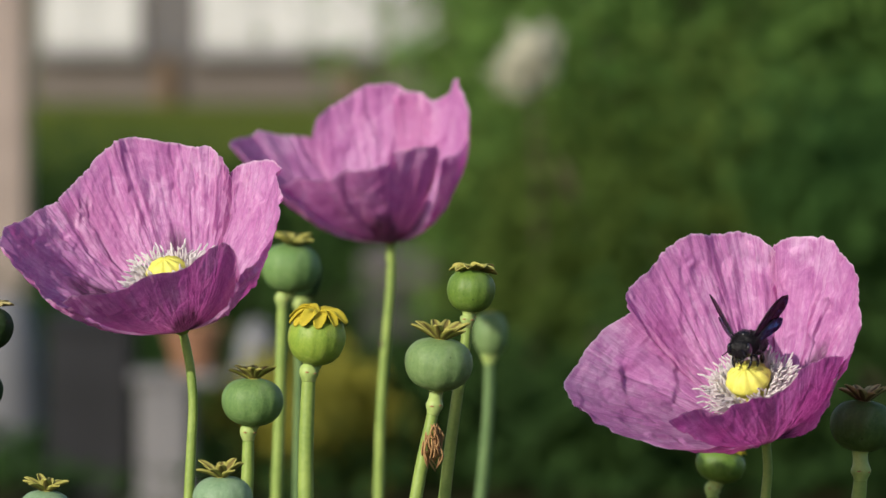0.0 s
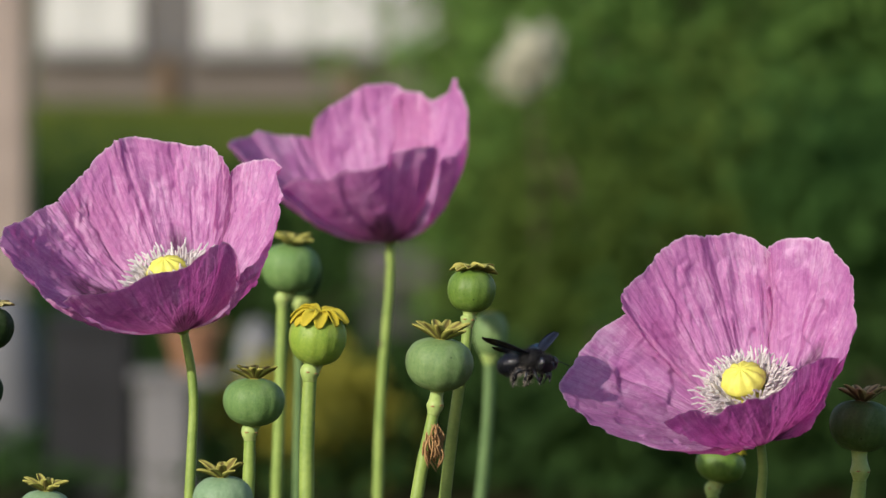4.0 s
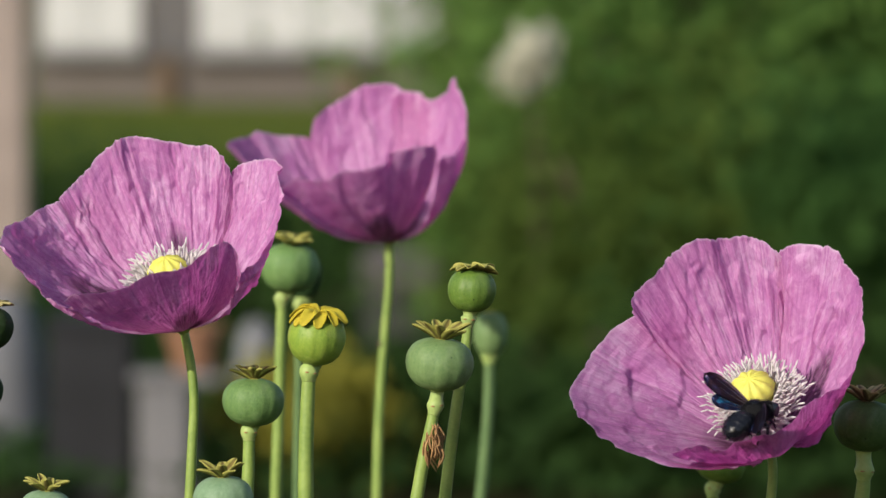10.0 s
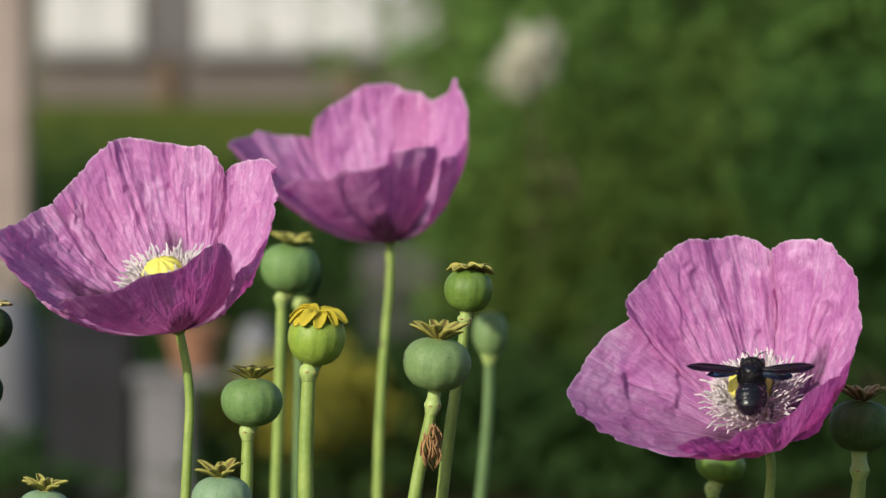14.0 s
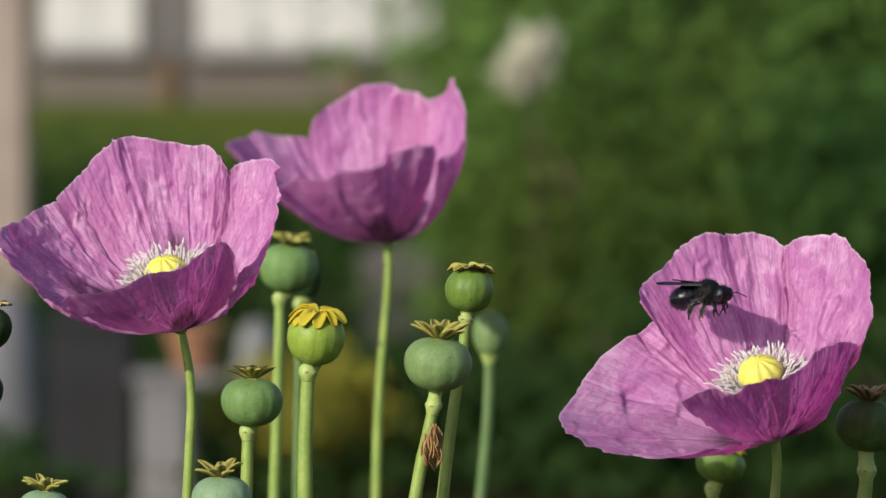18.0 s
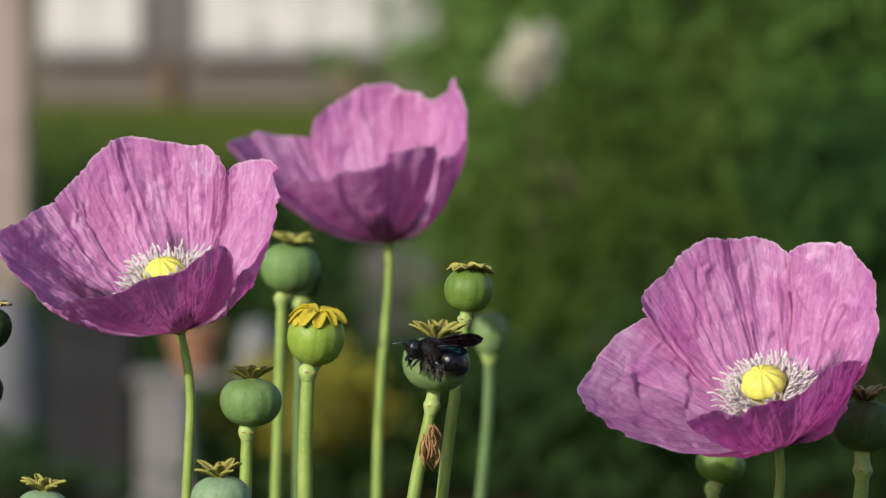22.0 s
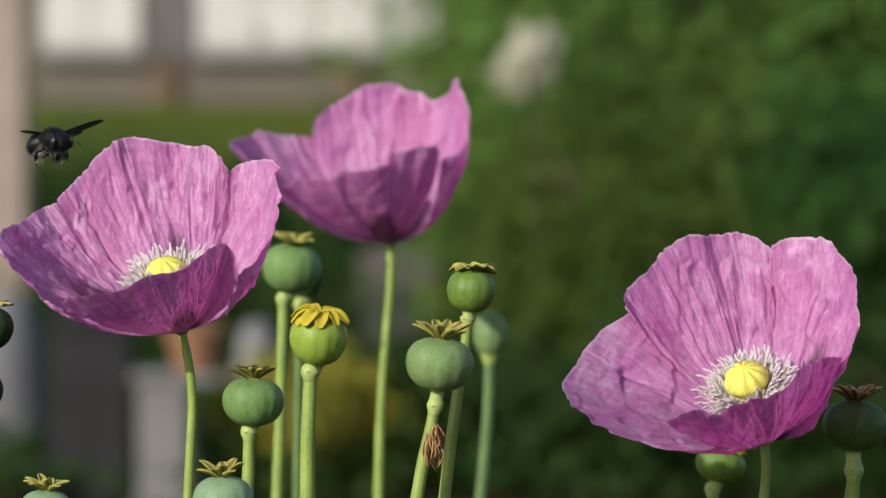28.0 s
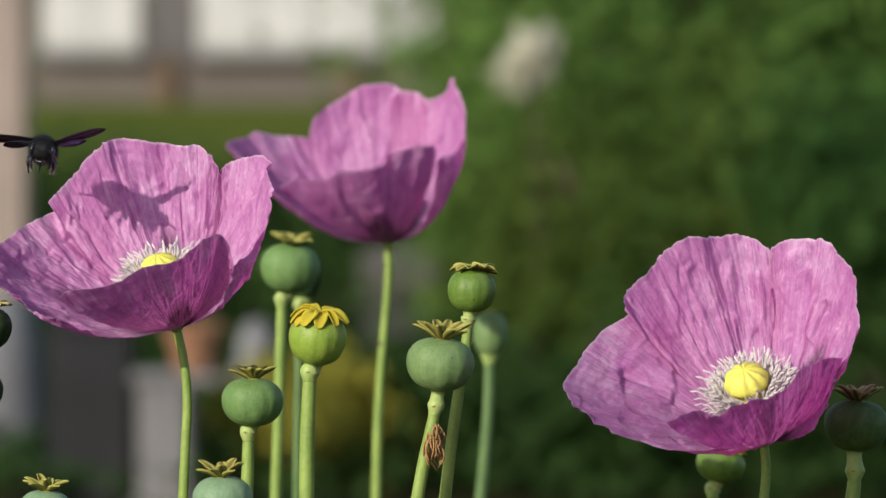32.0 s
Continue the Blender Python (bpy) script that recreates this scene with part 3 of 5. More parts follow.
def poppy(base, top, bends, thick, tilt, lean, petals, seed, label, count=90, size=1.0, lift=0.0, ruffle=1.0):
    """A poppy: an Empty on the ground, its stem up to the flower's foot, and the head that nods on it."""
    p = thing("poppy", pose(*base), label, "flower", "lilac poppies")
    o = Vector(base)
    pts = [Vector((0, 0, -0.01))] + [Vector(b) - o for b in bends] + [Vector(top) - o]
    stem = sheet("stem", *tube(stem_path(pts), (thick * 1.35, thick * 1.1, thick, thick * 0.95), 12), STEM, p, "smooth green stem")
    head = sheet("flower_head", *lathe([(0.0019, -0.001), (0.0034, 0.0004), (0.0042, 0.0018), (0.0034, 0.0032), (0.002, 0.0036)], 18), STEM, p, "open lilac bloom")
    head.matrix_basis = Matrix.Translation(Vector(top) - o) @ pose(0, 0, 0, 0, -lean, 0) @ pose(0, 0, 0, tilt, 0, 0)
    for i, (rim, belly, blotched, crumple) in enumerate(petals):
        v, f, uv = petal(rim, seed + i, belly, ruffle, crumple)
        sheet("petal", v, f, (PETAL, PETAL_BLOTCHED, PETAL_STREAKED)[blotched], head, "crumpled lilac petal with a dark base", True, uv)
    for made in pistil(head):
        made.scale = (size,) * 3
        made.location.z = lift
    rnd = random.Random(seed)
    verts, faces = [], []
    for i in range(count):
        a = 360 * i / count * 7.0 + rnd.uniform(-8, 8)
        inner = i % 5 < 2
        r = rnd.uniform(0.0064, 0.0076) if inner else rnd.uniform(0.0040, 0.0060)
        back = rnd.uniform(-16, -2) if inner else rnd.uniform(-12, 15)
        m = pose(0, 0, 0, 0, 0, a) @ pose(r, 0, 0.005 + lift, rnd.uniform(-6, 6), back, rnd.uniform(-10, 10)) @ Matrix.Diagonal((1, 1, rnd.uniform(0.80, 1.08), 1))
        me = STAMENS[i % 6]
        if i < 300:
            ob = new("stamen", me)
            ob.parent = head
            ob.matrix_basis = m
        else:
            k = len(verts)
            verts += [tuple(m @ q.co) for q in me.vertices]
            faces += [tuple(k + j for j in q.vertices) for q in me.polygons]
    if verts:
        tagged(sheet("stamen_fringe", verts, faces, FILAMENT, head, "crowded white stamens"), kind="stuff")
    return p, head


def seed_head(base, bends, neck, centre, wide, tall, turn, crown_wide, crown_lift, mats, thick, label, seed, rays=10, tuft=0, broad=1.0):
    """A ripening poppy head: stem, neck with its ring, ribbed capsule, and a crown of rays."""
    pod, crown_mat, stem_mat = mats
    p = thing("poppy_seed_head", pose(*base), label, "seed head", "poppy seed heads")
    o = Vector(base)
    n, c = Vector(neck) - o, Vector(centre) - o
    pts = [Vector((0, 0, -0.01))] + [Vector(b) - o for b in bends] + [n]
    sheet("stem", *tube(stem_path(pts), (thick * 1.25, thick * 1.08, thick, thick * 0.9), 12), stem_mat, p, "green stem")
    rnd = random.Random(seed)
    axis = pose(0, 0, 0, turn[0], turn[1], rnd.uniform(0, 30))
    lift = c - axis.to_3x3() @ Vector((0, 0, tall / 2))
    place = Matrix.Translation(c) @ axis
    # neck: a swollen ring on the stem's end, a waist, then the flare that meets the capsule
    up = axis.to_3x3() @ Vector((0, 0, 1))
    low = (n - pts[-2]).normalized()
    way = stem_path([n - low * 0.003, n + low * 0.001, n + (lift - n) * 0.55, lift - up * 0.0006, lift + up * tall * 0.06], 6)
    girth = (0.93, 1.0, 1.15, 1.33, 1.40, 1.36, 1.22, 1.12, 1.07, 1.05, 1.05, 1.07, 1.11, 1.18, 1.30, 1.55, 2.0)
    sheet("neck", *tube(way, [thick * g for g in girth], 18), NECK, p, "pale green ringed neck")
    for side in range(3):
        # dark scars where the petals sat
        a = -1.9 + side * 1.1 + rnd.uniform(-0.2, 0.2)
        at = n + Vector((math.cos(a), math.sin(a), 0)) * thick * 1.34 + low * rnd.uniform(0.0004, 0.0016)
        scar = sheet("petal_scar", *lathe([(0.0002, -0.0001), (0.0007, 0.0), (0.0006, 0.00025), (0.0001, 0.0003)], 8), WITHERED, p, "brown petal scar")
        scar.matrix_basis = Matrix.Translation(at) @ pose(0, 0, 0, 0, 90, math.degrees(a)) @ Matrix.Diagonal((0.5, 1.4, 1, 1))

    def ribs(a, s):
        groove = abs(math.sin(a * rays / 2)) ** 0.6
        return 1 + (0.036 * groove - 0.024) * math.sin(math.pi * min(1, max(0, s))) + 0.012 * math.sin(a * 2 + seed) 
    prof = []
    for i in range(15):
        f = i / 14
        ang = math.pi * (f - 0.5)
        r = wide / 2 * max(0.10, math.cos(ang) ** 0.72) * (1 + 0.05 * math.sin(ang))
        prof.append((r, tall / 2 * math.sin(ang)))
    capsule = sheet("capsule", *lathe(prof, 60, ribs), pod, p)
    capsule.matrix_basis = place
    def scallop(a, s):
        return 1 + (0.10 * math.cos(a * rays) if 0.2 < s < 0.9 else 0.0)
    cw = crown_wide
    top = tall / 2
    disc = sheet("crown", *lathe([(wide * 0.13, top - 0.004), (wide * 0.13, top - 0.0014), (cw * 0.15, top + 0.0001), (cw * 0.15, top + 0.0006), (cw * 0.10, top + 0.0010), (0.0008, top + 0.0018)], 60, scallop), crown_mat, p, "rayed crown", True, [(0.2, 0.5)] * 360)
    disc.matrix_basis = place @ Matrix.Translation((0, 0, -tall * 0.045))
    # each ray: a thin pointed trough with raised edges and a dark line along its middle
    verts, uvs = [], []
    ln, n_ray = cw / 2, 10
    for i in range(n_ray):
        s = i / (n_ray - 1)
        w = broad * cw * (0.022 + 0.074 * math.sin(math.pi * min(1.0, 0.06 + 0.94 * s ** 0.85)) ** 0.75) * (1.0 if s < 1 else 0.25)
        z = crown_lift * s ** 1.25 + 0.0008 * math.sin(s * math.pi)
        deep = w * 0.55
        if broad > 2:
            # a fleshy crown: blunt, shallow, overlapping lobes
            w = broad * cw * 0.056 * min(1.0, 0.35 + 1.3 * s) * (1 - 2.2 * max(0.0, s - 0.8))
            deep = w * 0.38
            z += 0.0016 * math.sin(s * math.pi) + 0.0006
        x = ln * (0.06 + 0.94 * s)
        for y, dz in ((-1, 1.0), (-0.8, 1.05), (-0.4, 0.42), (0.0, 0.0), (0.4, 0.42), (0.8, 1.05), (1, 1.0)):
            verts.append((x, y * w, z + dz * deep))
            uvs.append((0.5 + y / 2, s))
        for y, dz in ((0.75, 0.75), (0.0, -0.35), (-0.75, 0.75)):
            verts.append((x, y * w, z + dz * deep - 0.0003))
            uvs.append((0.5 + y / 2, s))
    faces = grid_faces(n_ray, 10, True) + [tuple(range(10))[::-1], tuple(range(10 * n_ray - 10, 10 * n_ray))]
    first = None
    for i in range(rays):
        if first is None:
            ob = sheet("ray", verts, faces, crown_mat, disc, "", True, uvs)
            first = ob.data
        else:
            ob = new("ray", first)
            ob.parent = disc
        ob.matrix_basis = pose(0, 0, top + 0.0003, rnd.uniform(-8, 8), rnd.uniform(-9, 9), 360 * i / rays + rnd.uniform(-5, 5)) @ Matrix.Diagonal((rnd.uniform(0.88, 1.06), rnd.uniform(0.9, 1.15), 1, 1))
    if tuft:
        for i in range(46):
            a = rnd.uniform(0, 6.28)
            start = n + low * -tuft * rnd.uniform(0.28, 0.58) + Vector((math.cos(a) * thick * 0.95 + 0.0009, math.sin(a) * thick * 1.05 - 0.0012, 0))
            end = start + Vector((rnd.gauss(0.0004, 0.0006), rnd.uniform(-0.0015, 0.0), -tuft * rnd.uniform(0.30, 0.68)))
            if i % 16 == 0:
                end = start + Vector((rnd.uniform(-0.006, 0.007), rnd.uniform(-0.004, 0.0), rnd.uniform(-0.008, 0.004)))
            mid = (start + end) / 2 + Vector((rnd.gauss(0, 0.0016), -0.0016, rnd.gauss(0, 0.001)))
            sheet("withered_stamen", *tube(smooth_path([start, mid, end], 7), (0.00022, 0.0004, 0.00036, 0.0005, 0.0002), 5), WITHERED, p, "withered brown stamen")
    return p


POPPIES = []
POPPIES.append(poppy((-0.1166, 0.0111, 0.0000), (-0.1071, -0.0053, 1.0299), [(-0.1146, 0.0011, 0.4500), (-0.1046, -0.0089, 0.9618), (-0.1037, -0.0079, 0.9808), (-0.1030, -0.0067, 1.0039), (-0.1041, -0.0061, 1.0155)], 0.00195, 22, 14, [
    ([(51.0, 52.0, 38.8), (53.0, 55.0, 49.0), (59.0, 56.0, 55.4), (69.0, 56.0, 57.4), (80.0, 56.0, 60.8), (95.0, 57.0, 65.8), (105.0, 57.0, 63.6), (119.0, 58.0, 55.9), (131.0, 58.0, 51.5)], (0.68, 0.24), 2, 1.0),
    ([(100.0, 61.0, 50.7), (114.0, 61.0, 47.4), (130.0, 60.0, 49.6), (140.0, 61.0, 51.0), (153.0, 61.5, 53.0), (176.0, 60.5, 61.0), (190.0, 61.0, 58.7), (202.0, 60.0, 50.9), (214.0, 57.0, 42.0), (224.0, 54.0, 39.3)], (0.70, 0.36), 2, 1.0),
    ([(54.2, 54.0, 41.8), (52.0, 56.0, 46.0), (46.6, 57.0, 48.7), (37.1, 57.0, 51.7), (24.0, 56.0, 54.5), (13.0, 54.0, 52.0), (2.3, 52.0, 46.0), (-17.9, 51.0, 43.0), (-41.7, 51.0, 38.0), (-54.0, 49.0, 35.0)], (0.72, 0.28), 0, 1.0),
    ([(-52.8, 50.0, 36.0), (-52.5, 51.0, 46.0), (-56.0, 51.0, 52.5), (-62.0, 50.0, 53.5), (-70.0, 49.0, 51.3), (-77.6, 49.0, 49.3), (-88.8, 50.0, 50.1), (-99.6, 51.0, 49.0), (-111.8, 53.0, 46.4), (-127.6, 55.0, 46.0), (-138.0, 56.0, 42.0)], (0.64, 0.33), 1, 0.45),
], 11, "lilac poppy with a yellow stigma and pale stamens, fully open", 330, 0.95, 0.001, 0.6))
POPPIES.append(poppy((0.1197, 0.0111, 0.0000), (0.1317, -0.0077, 0.9854), [(0.1217, 0.0011, 0.4500), (0.1317, -0.0089, 0.9618), (0.1326, -0.0083, 0.9738)], 0.002, 35, 17, [
    ([(56.0, 54.0, 36.4), (57.0, 55.0, 44.7), (65.0, 58.0, 57.1), (75.0, 60.0, 61.6), (86.0, 60.0, 63.0), (93.0, 60.0, 66.8), (105.0, 60.0, 65.1), (114.0, 60.0, 60.3), (127.0, 60.0, 57.7), (132.0, 58.0, 53.7)], (0.66, 0.28), 0, 0.8),
    ([(107.0, 64.0, 39.2), (119.0, 65.0, 38.5), (127.0, 66.0, 42.1), (144.0, 68.0, 45.2), (160.0, 70.0, 47.2), (182.0, 73.1, 57.0), (193.0, 72.0, 59.0), (205.0, 70.0, 59.0), (214.0, 67.0, 55.5), (226.0, 64.0, 53.8), (241.0, 58.0, 48.1), (256.0, 51.0, 43.0), (262.0, 50.0, 41.4)], (0.52, 0.44), 0, 0.8),
    ([(65.0, 56.0, 52.0), (62.0, 57.0, 56.0), (54.5, 57.0, 60.5), (38.0, 57.0, 66.0), (29.0, 56.5, 65.5), (20.0, 56.0, 62.5), (10.0, 54.0, 60.0), (3.0, 52.5, 54.0), (-18.0, 50.0, 54.5), (-36.0, 50.0, 54.0), (-50.0, 49.0, 49.0), (-60.0, 47.0, 40.0)], (0.64, 0.34), 2, 1.0),
    ([(-37.4, 49.0, 55.0), (-47.5, 50.0, 63.0), (-57.3, 50.0, 67.5), (-66.0, 50.0, 68.5), (-77.5, 51.0, 64.9), (-85.6, 51.0, 63.1), (-93.8, 51.0, 65.5), (-101.3, 51.0, 65.0), (-109.5, 51.0, 62.0), (-116.0, 52.0, 65.0), (-123.1, 53.0, 63.7), (-133.2, 54.0, 58.0)], (0.64, 0.34), 0, 0.62),
], 23, "wide open lilac poppy leaning forward, visited by a bee", 520, 1.04, 0.0045, 0.8))
POPPIES.append(poppy((-0.0468, 0.6011, 0.0), (-0.0276, 0.5857, 1.0357), [(-0.0440, 0.5750, 0.4500), (-0.0336, 0.5791, 0.9077), (-0.0327, 0.5811, 0.9467), (-0.0314, 0.5823, 0.9694), (-0.0293, 0.5836, 0.9950), (-0.0276, 0.5847, 1.0163)], 0.00237, 15, 3, [
    ([(56.0, 48.2, 50.5), (66.0, 50.5, 63.3), (75.0, 52.8, 63.8), (88.0, 53.9, 68.2), (100.0, 55.1, 67.3), (111.0, 57.3, 60.8), (125.0, 59.6, 54.0), (129.0, 59.6, 44.6)], (0.85, 0.2), 0, 0.8),
    ([(120.0, 66.6, 37.6), (127.0, 68.9, 41.7), (136.0, 73.5, 44.0), (146.0, 78.0, 49.0), (152.0, 79.0, 48.8), (178.0, 79.0, 55.0), (201.0, 77.0, 60.5), (209.0, 78.0, 58.6), (216.0, 71.2, 47.4), (224.0, 64.2, 38.6)], (0.66, 0.26), 0, 0.8),
    ([(84.8, 50.6, 62.7), (77.8, 51.7, 64.6), (70.2, 51.7, 63.8), (62.6, 50.6, 61.1), (54.3, 49.5, 63.9), (44.1, 47.3, 70.3), (34.0, 45.1, 78.1), (20.0, 42.4, 73.0), (-22.6, 42.9, 57.1), (-38.3, 44.0, 54.1), (-50.0, 42.9, 53.4)], (0.86, 0.2), 0, 0.8),
    ([(-53.1, 44.0, 51.8), (-54.3, 45.1, 60.4), (-61.8, 45.1, 62.8), (-72.9, 44.0, 62.6), (-85.0, 44.0, 60.4), (-88.6, 45.1, 56.2), (-102.8, 47.3, 53.7), (-116.0, 49.5, 53.2), (-122.4, 50.6, 48.2), (-131.0, 52.8, 47.7), (-144.2, 55.0, 46.5), (-154.1, 57.2, 41.0)], (0.66, 0.32), 1, 0.55),
], 37, "lilac poppy cup with an upright pointed petal", 60, 1.0, 0, 0.7))
scar = sheet("stem_scar", *lathe([(0.0002, -0.0016), (0.0010, -0.0008), (0.0012, 0.0004), (0.0007, 0.0014), (0.0002, 0.0018)], 10), BARK, POPPIES[2][0], "dark scar on the stem")
scar.matrix_basis = Matrix.Translation(Vector((-0.0324, 0.5819, 0.9853)) - POPPIES[2][0].matrix_basis.translation)

SEED_HEADS = []
SEED_HEADS.append(seed_head((-0.0133, -0.0138, 0.0000), [(-0.0124, -0.0198, 0.4500), (-0.0110, -0.0288, 0.9636), (-0.0083, -0.0280, 0.9790), (-0.0055, -0.0274, 0.9917)], (-0.0037, -0.0269, 1.0004), (-0.0018, -0.0260, 1.0181), 0.0276, 0.0214, (6, 4), 0.0230, 0.007, (POD, CROWN, STEM), 0.00253, "plump blue-green poppy seed head with an upright spiky crown", 3, 10, 0.022, 1.1))
SEED_HEADS.append(seed_head((-0.0020, 0.0310, 0.0000), [(-0.0011, 0.0250, 0.4500), (0.0002, 0.0160, 0.9595), (0.0030, 0.0172, 0.9834), (0.0056, 0.0182, 1.0021), (0.0089, 0.0193, 1.0231)], (0.0098, 0.0198, 1.0329), (0.0112, 0.0205, 1.0453), 0.0201, 0.0178, (-2, 6), 0.0215, 0.0006, (POD_LEAF, CROWN, STEM), 0.00234, "green poppy seed head with a flat crown on a tall stem", 4, 10, 0, 1.45))
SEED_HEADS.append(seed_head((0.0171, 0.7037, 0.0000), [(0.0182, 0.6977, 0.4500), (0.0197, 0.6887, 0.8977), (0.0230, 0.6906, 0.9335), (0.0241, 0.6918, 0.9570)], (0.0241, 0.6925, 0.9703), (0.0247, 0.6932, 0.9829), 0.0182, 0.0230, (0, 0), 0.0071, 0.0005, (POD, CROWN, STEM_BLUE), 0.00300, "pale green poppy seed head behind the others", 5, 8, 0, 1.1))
SEED_HEADS.append(seed_head((-0.0557, -0.0338, 0.0000), [(-0.0556, -0.0398, 0.4500), (-0.0555, -0.0488, 0.9655), (-0.0553, -0.0476, 0.9887), (-0.0546, -0.0466, 1.0070)], (-0.0541, -0.0461, 1.0156), (-0.0511, -0.0454, 1.0298), 0.0235, 0.0210, (9, 4), 0.0247, -0.0035, (POD_YELLOW, CROWN_YELLOW, STEM), 0.00297, "yellow-green ripening poppy seed head with a yellow crown", 6, 13, 0, 2.1))
SEED_HEADS.append(seed_head((-0.0813, 0.4371, 0.0000), [(-0.0808, 0.4308, 0.4500), (-0.0800, 0.4212, 0.9223), (-0.0784, 0.4238, 0.9714), (-0.0774, 0.4257, 1.0066)], (-0.0771, 0.4262, 1.0167), (-0.0732, 0.4269, 1.0322), 0.0281, 0.0232, (4, 2), 0.0237, 0.0042, (POD_MID, CROWN, STEM), 0.00270, "green poppy seed head below the lilac flowers", 7, 10, 0, 1.45))
SEED_HEADS.append(seed_head((-0.0743, 0.6236, 0.0000), [(-0.0742, 0.6171, 0.4500), (-0.0741, 0.6074, 0.9052), (-0.0738, 0.6092, 0.9402), (-0.0732, 0.6109, 0.9745)], (-0.0729, 0.6125, 1.0032), (-0.0698, 0.6132, 1.0175), 0.0161, 0.0230, (0, 0), 0.0114, 0.0011, (POD_SHADED, CROWN_DARK, STEM_BLUE), 0.00230, "seed head behind, with shade painted into its green", 8, 8, 0, 1.1))
SEED_HEADS.append(seed_head((-0.0811, 0.0061, 0.0000), [(-0.0809, 0.0001, 0.4500), (-0.0807, -0.0089, 0.9618), (-0.0802, -0.0084, 0.9715), (-0.0800, -0.0079, 0.9808)], (-0.0798, -0.0075, 0.9884), (-0.0782, -0.0069, 1.0012), 0.0250, 0.0195, (3, 2), 0.0199, 0.005, (POD_MID, CROWN, STEM), 0.00255, "round green poppy seed head on a short stem", 9, 10, 0, 1.1))
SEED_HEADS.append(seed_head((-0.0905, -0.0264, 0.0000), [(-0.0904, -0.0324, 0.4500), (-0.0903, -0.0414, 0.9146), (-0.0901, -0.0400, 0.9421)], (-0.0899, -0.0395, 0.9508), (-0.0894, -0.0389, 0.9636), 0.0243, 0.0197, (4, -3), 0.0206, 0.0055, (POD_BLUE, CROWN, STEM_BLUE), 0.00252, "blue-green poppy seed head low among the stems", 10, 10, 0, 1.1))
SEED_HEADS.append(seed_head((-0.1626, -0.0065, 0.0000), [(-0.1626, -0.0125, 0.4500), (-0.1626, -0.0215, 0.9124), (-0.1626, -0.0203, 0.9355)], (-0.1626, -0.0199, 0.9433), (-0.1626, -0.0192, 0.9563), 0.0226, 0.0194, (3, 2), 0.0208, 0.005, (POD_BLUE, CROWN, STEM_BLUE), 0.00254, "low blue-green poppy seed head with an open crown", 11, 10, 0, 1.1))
SEED_HEADS.append(seed_head((-0.1910, 0.0260, 0.0000), [(-0.1907, 0.0200, 0.4500), (-0.1902, 0.0110, 0.9600), (-0.1893, 0.0135, 1.0071)], (-0.1888, 0.0140, 1.0174), (-0.1883, 0.0147, 1.0304), 0.0215, 0.0178, (0, 8), 0.0196, 0.003, (POD_SHADED, CROWN_DARK, STEM_BLUE), 0.00257, "poppy seed head with shade painted into its green", 12, 10, 0, 1.1))
SEED_HEADS.append(seed_head((-0.1930, 0.0459, 0.0000), [(-0.1928, 0.0399, 0.4500), (-0.1926, 0.0309, 0.9581), (-0.1921, 0.0320, 0.9774)], (-0.1917, 0.0327, 0.9915), (-0.1917, 0.0333, 1.0028), 0.0170, 0.0151, (0, 0), 0.0141, 0.003, (POD_SHADED, CROWN_DARK, STEM_BLUE), 0.00212, "small seed head on a thin stem, painted as if shaded", 13, 10, 0, 1.1))
SEED_HEADS.append(seed_head((0.1711, 0.0300, 0.0000), [(0.1712, 0.0242, 0.4500), (0.1715, 0.0153, 0.9596), (0.1721, 0.0156, 0.9647)], (0.1724, 0.0159, 0.9698), (0.1730, 0.0168, 0.9895), 0.0266, 0.0211, (2, 4), 0.0225, 0.0063, (POD_PART_SHADED, CROWN_DARK, STEM), 0.00299, "green poppy seed head, partly painted as shade, with a brown spiky crown", 14, 10, 0, 1.1))
SEED_HEADS.append(seed_head((0.1196, 0.2636, 0.0000), [(0.1199, 0.2576, 0.4500), (0.1204, 0.2486, 0.9079), (0.1214, 0.2500, 0.9334)], (0.1219, 0.2504, 0.9415), (0.1252, 0.2510, 0.9528), 0.0224, 0.0158, (2, 14), 0.0219, -0.001, (POD_LEAF, CROWN_YELLOW, STEM), 0.00281, "bright green seed head below the flower", 15, 10, 0, 1.1))


# ---- the bee ----
def ovoid(lx, ly, lz, rings=0, taper=0.0, seed=0, rough=0.0):
    """Verts and faces of an egg along x; taper narrows its rear end."""
    verts, rows, cols = [], (48 if rings else 16), 24
    for i in range(rows):
        a = math.pi * (0.03 + 0.94 * i / (rows - 1))
        x = math.cos(a)
        r = math.sin(a) * (1 + taper * x)
        if rings:
            # overlapping plates: each widens to the rear, then drops back
            q = (0.5 - 0.5 * x) * rings
            r *= 1 + 0.075 * (q - math.floor(q)) ** 1.6 - 0.03
        for j in range(cols):
            b = 2 * math.pi * j / cols
            d = 1 + rough * noise.noise((x * 4, math.cos(b) * 4 + seed, math.sin(b) * 4))
            verts.append((x * lx, r * d * math.cos(b) * ly, r * d * math.sin(b) * lz))
    faces = grid_faces(rows, cols, True)
    faces += [tuple(range(cols))[::-1], tuple(range((rows - 1) * cols, rows * cols))]
    return verts, faces


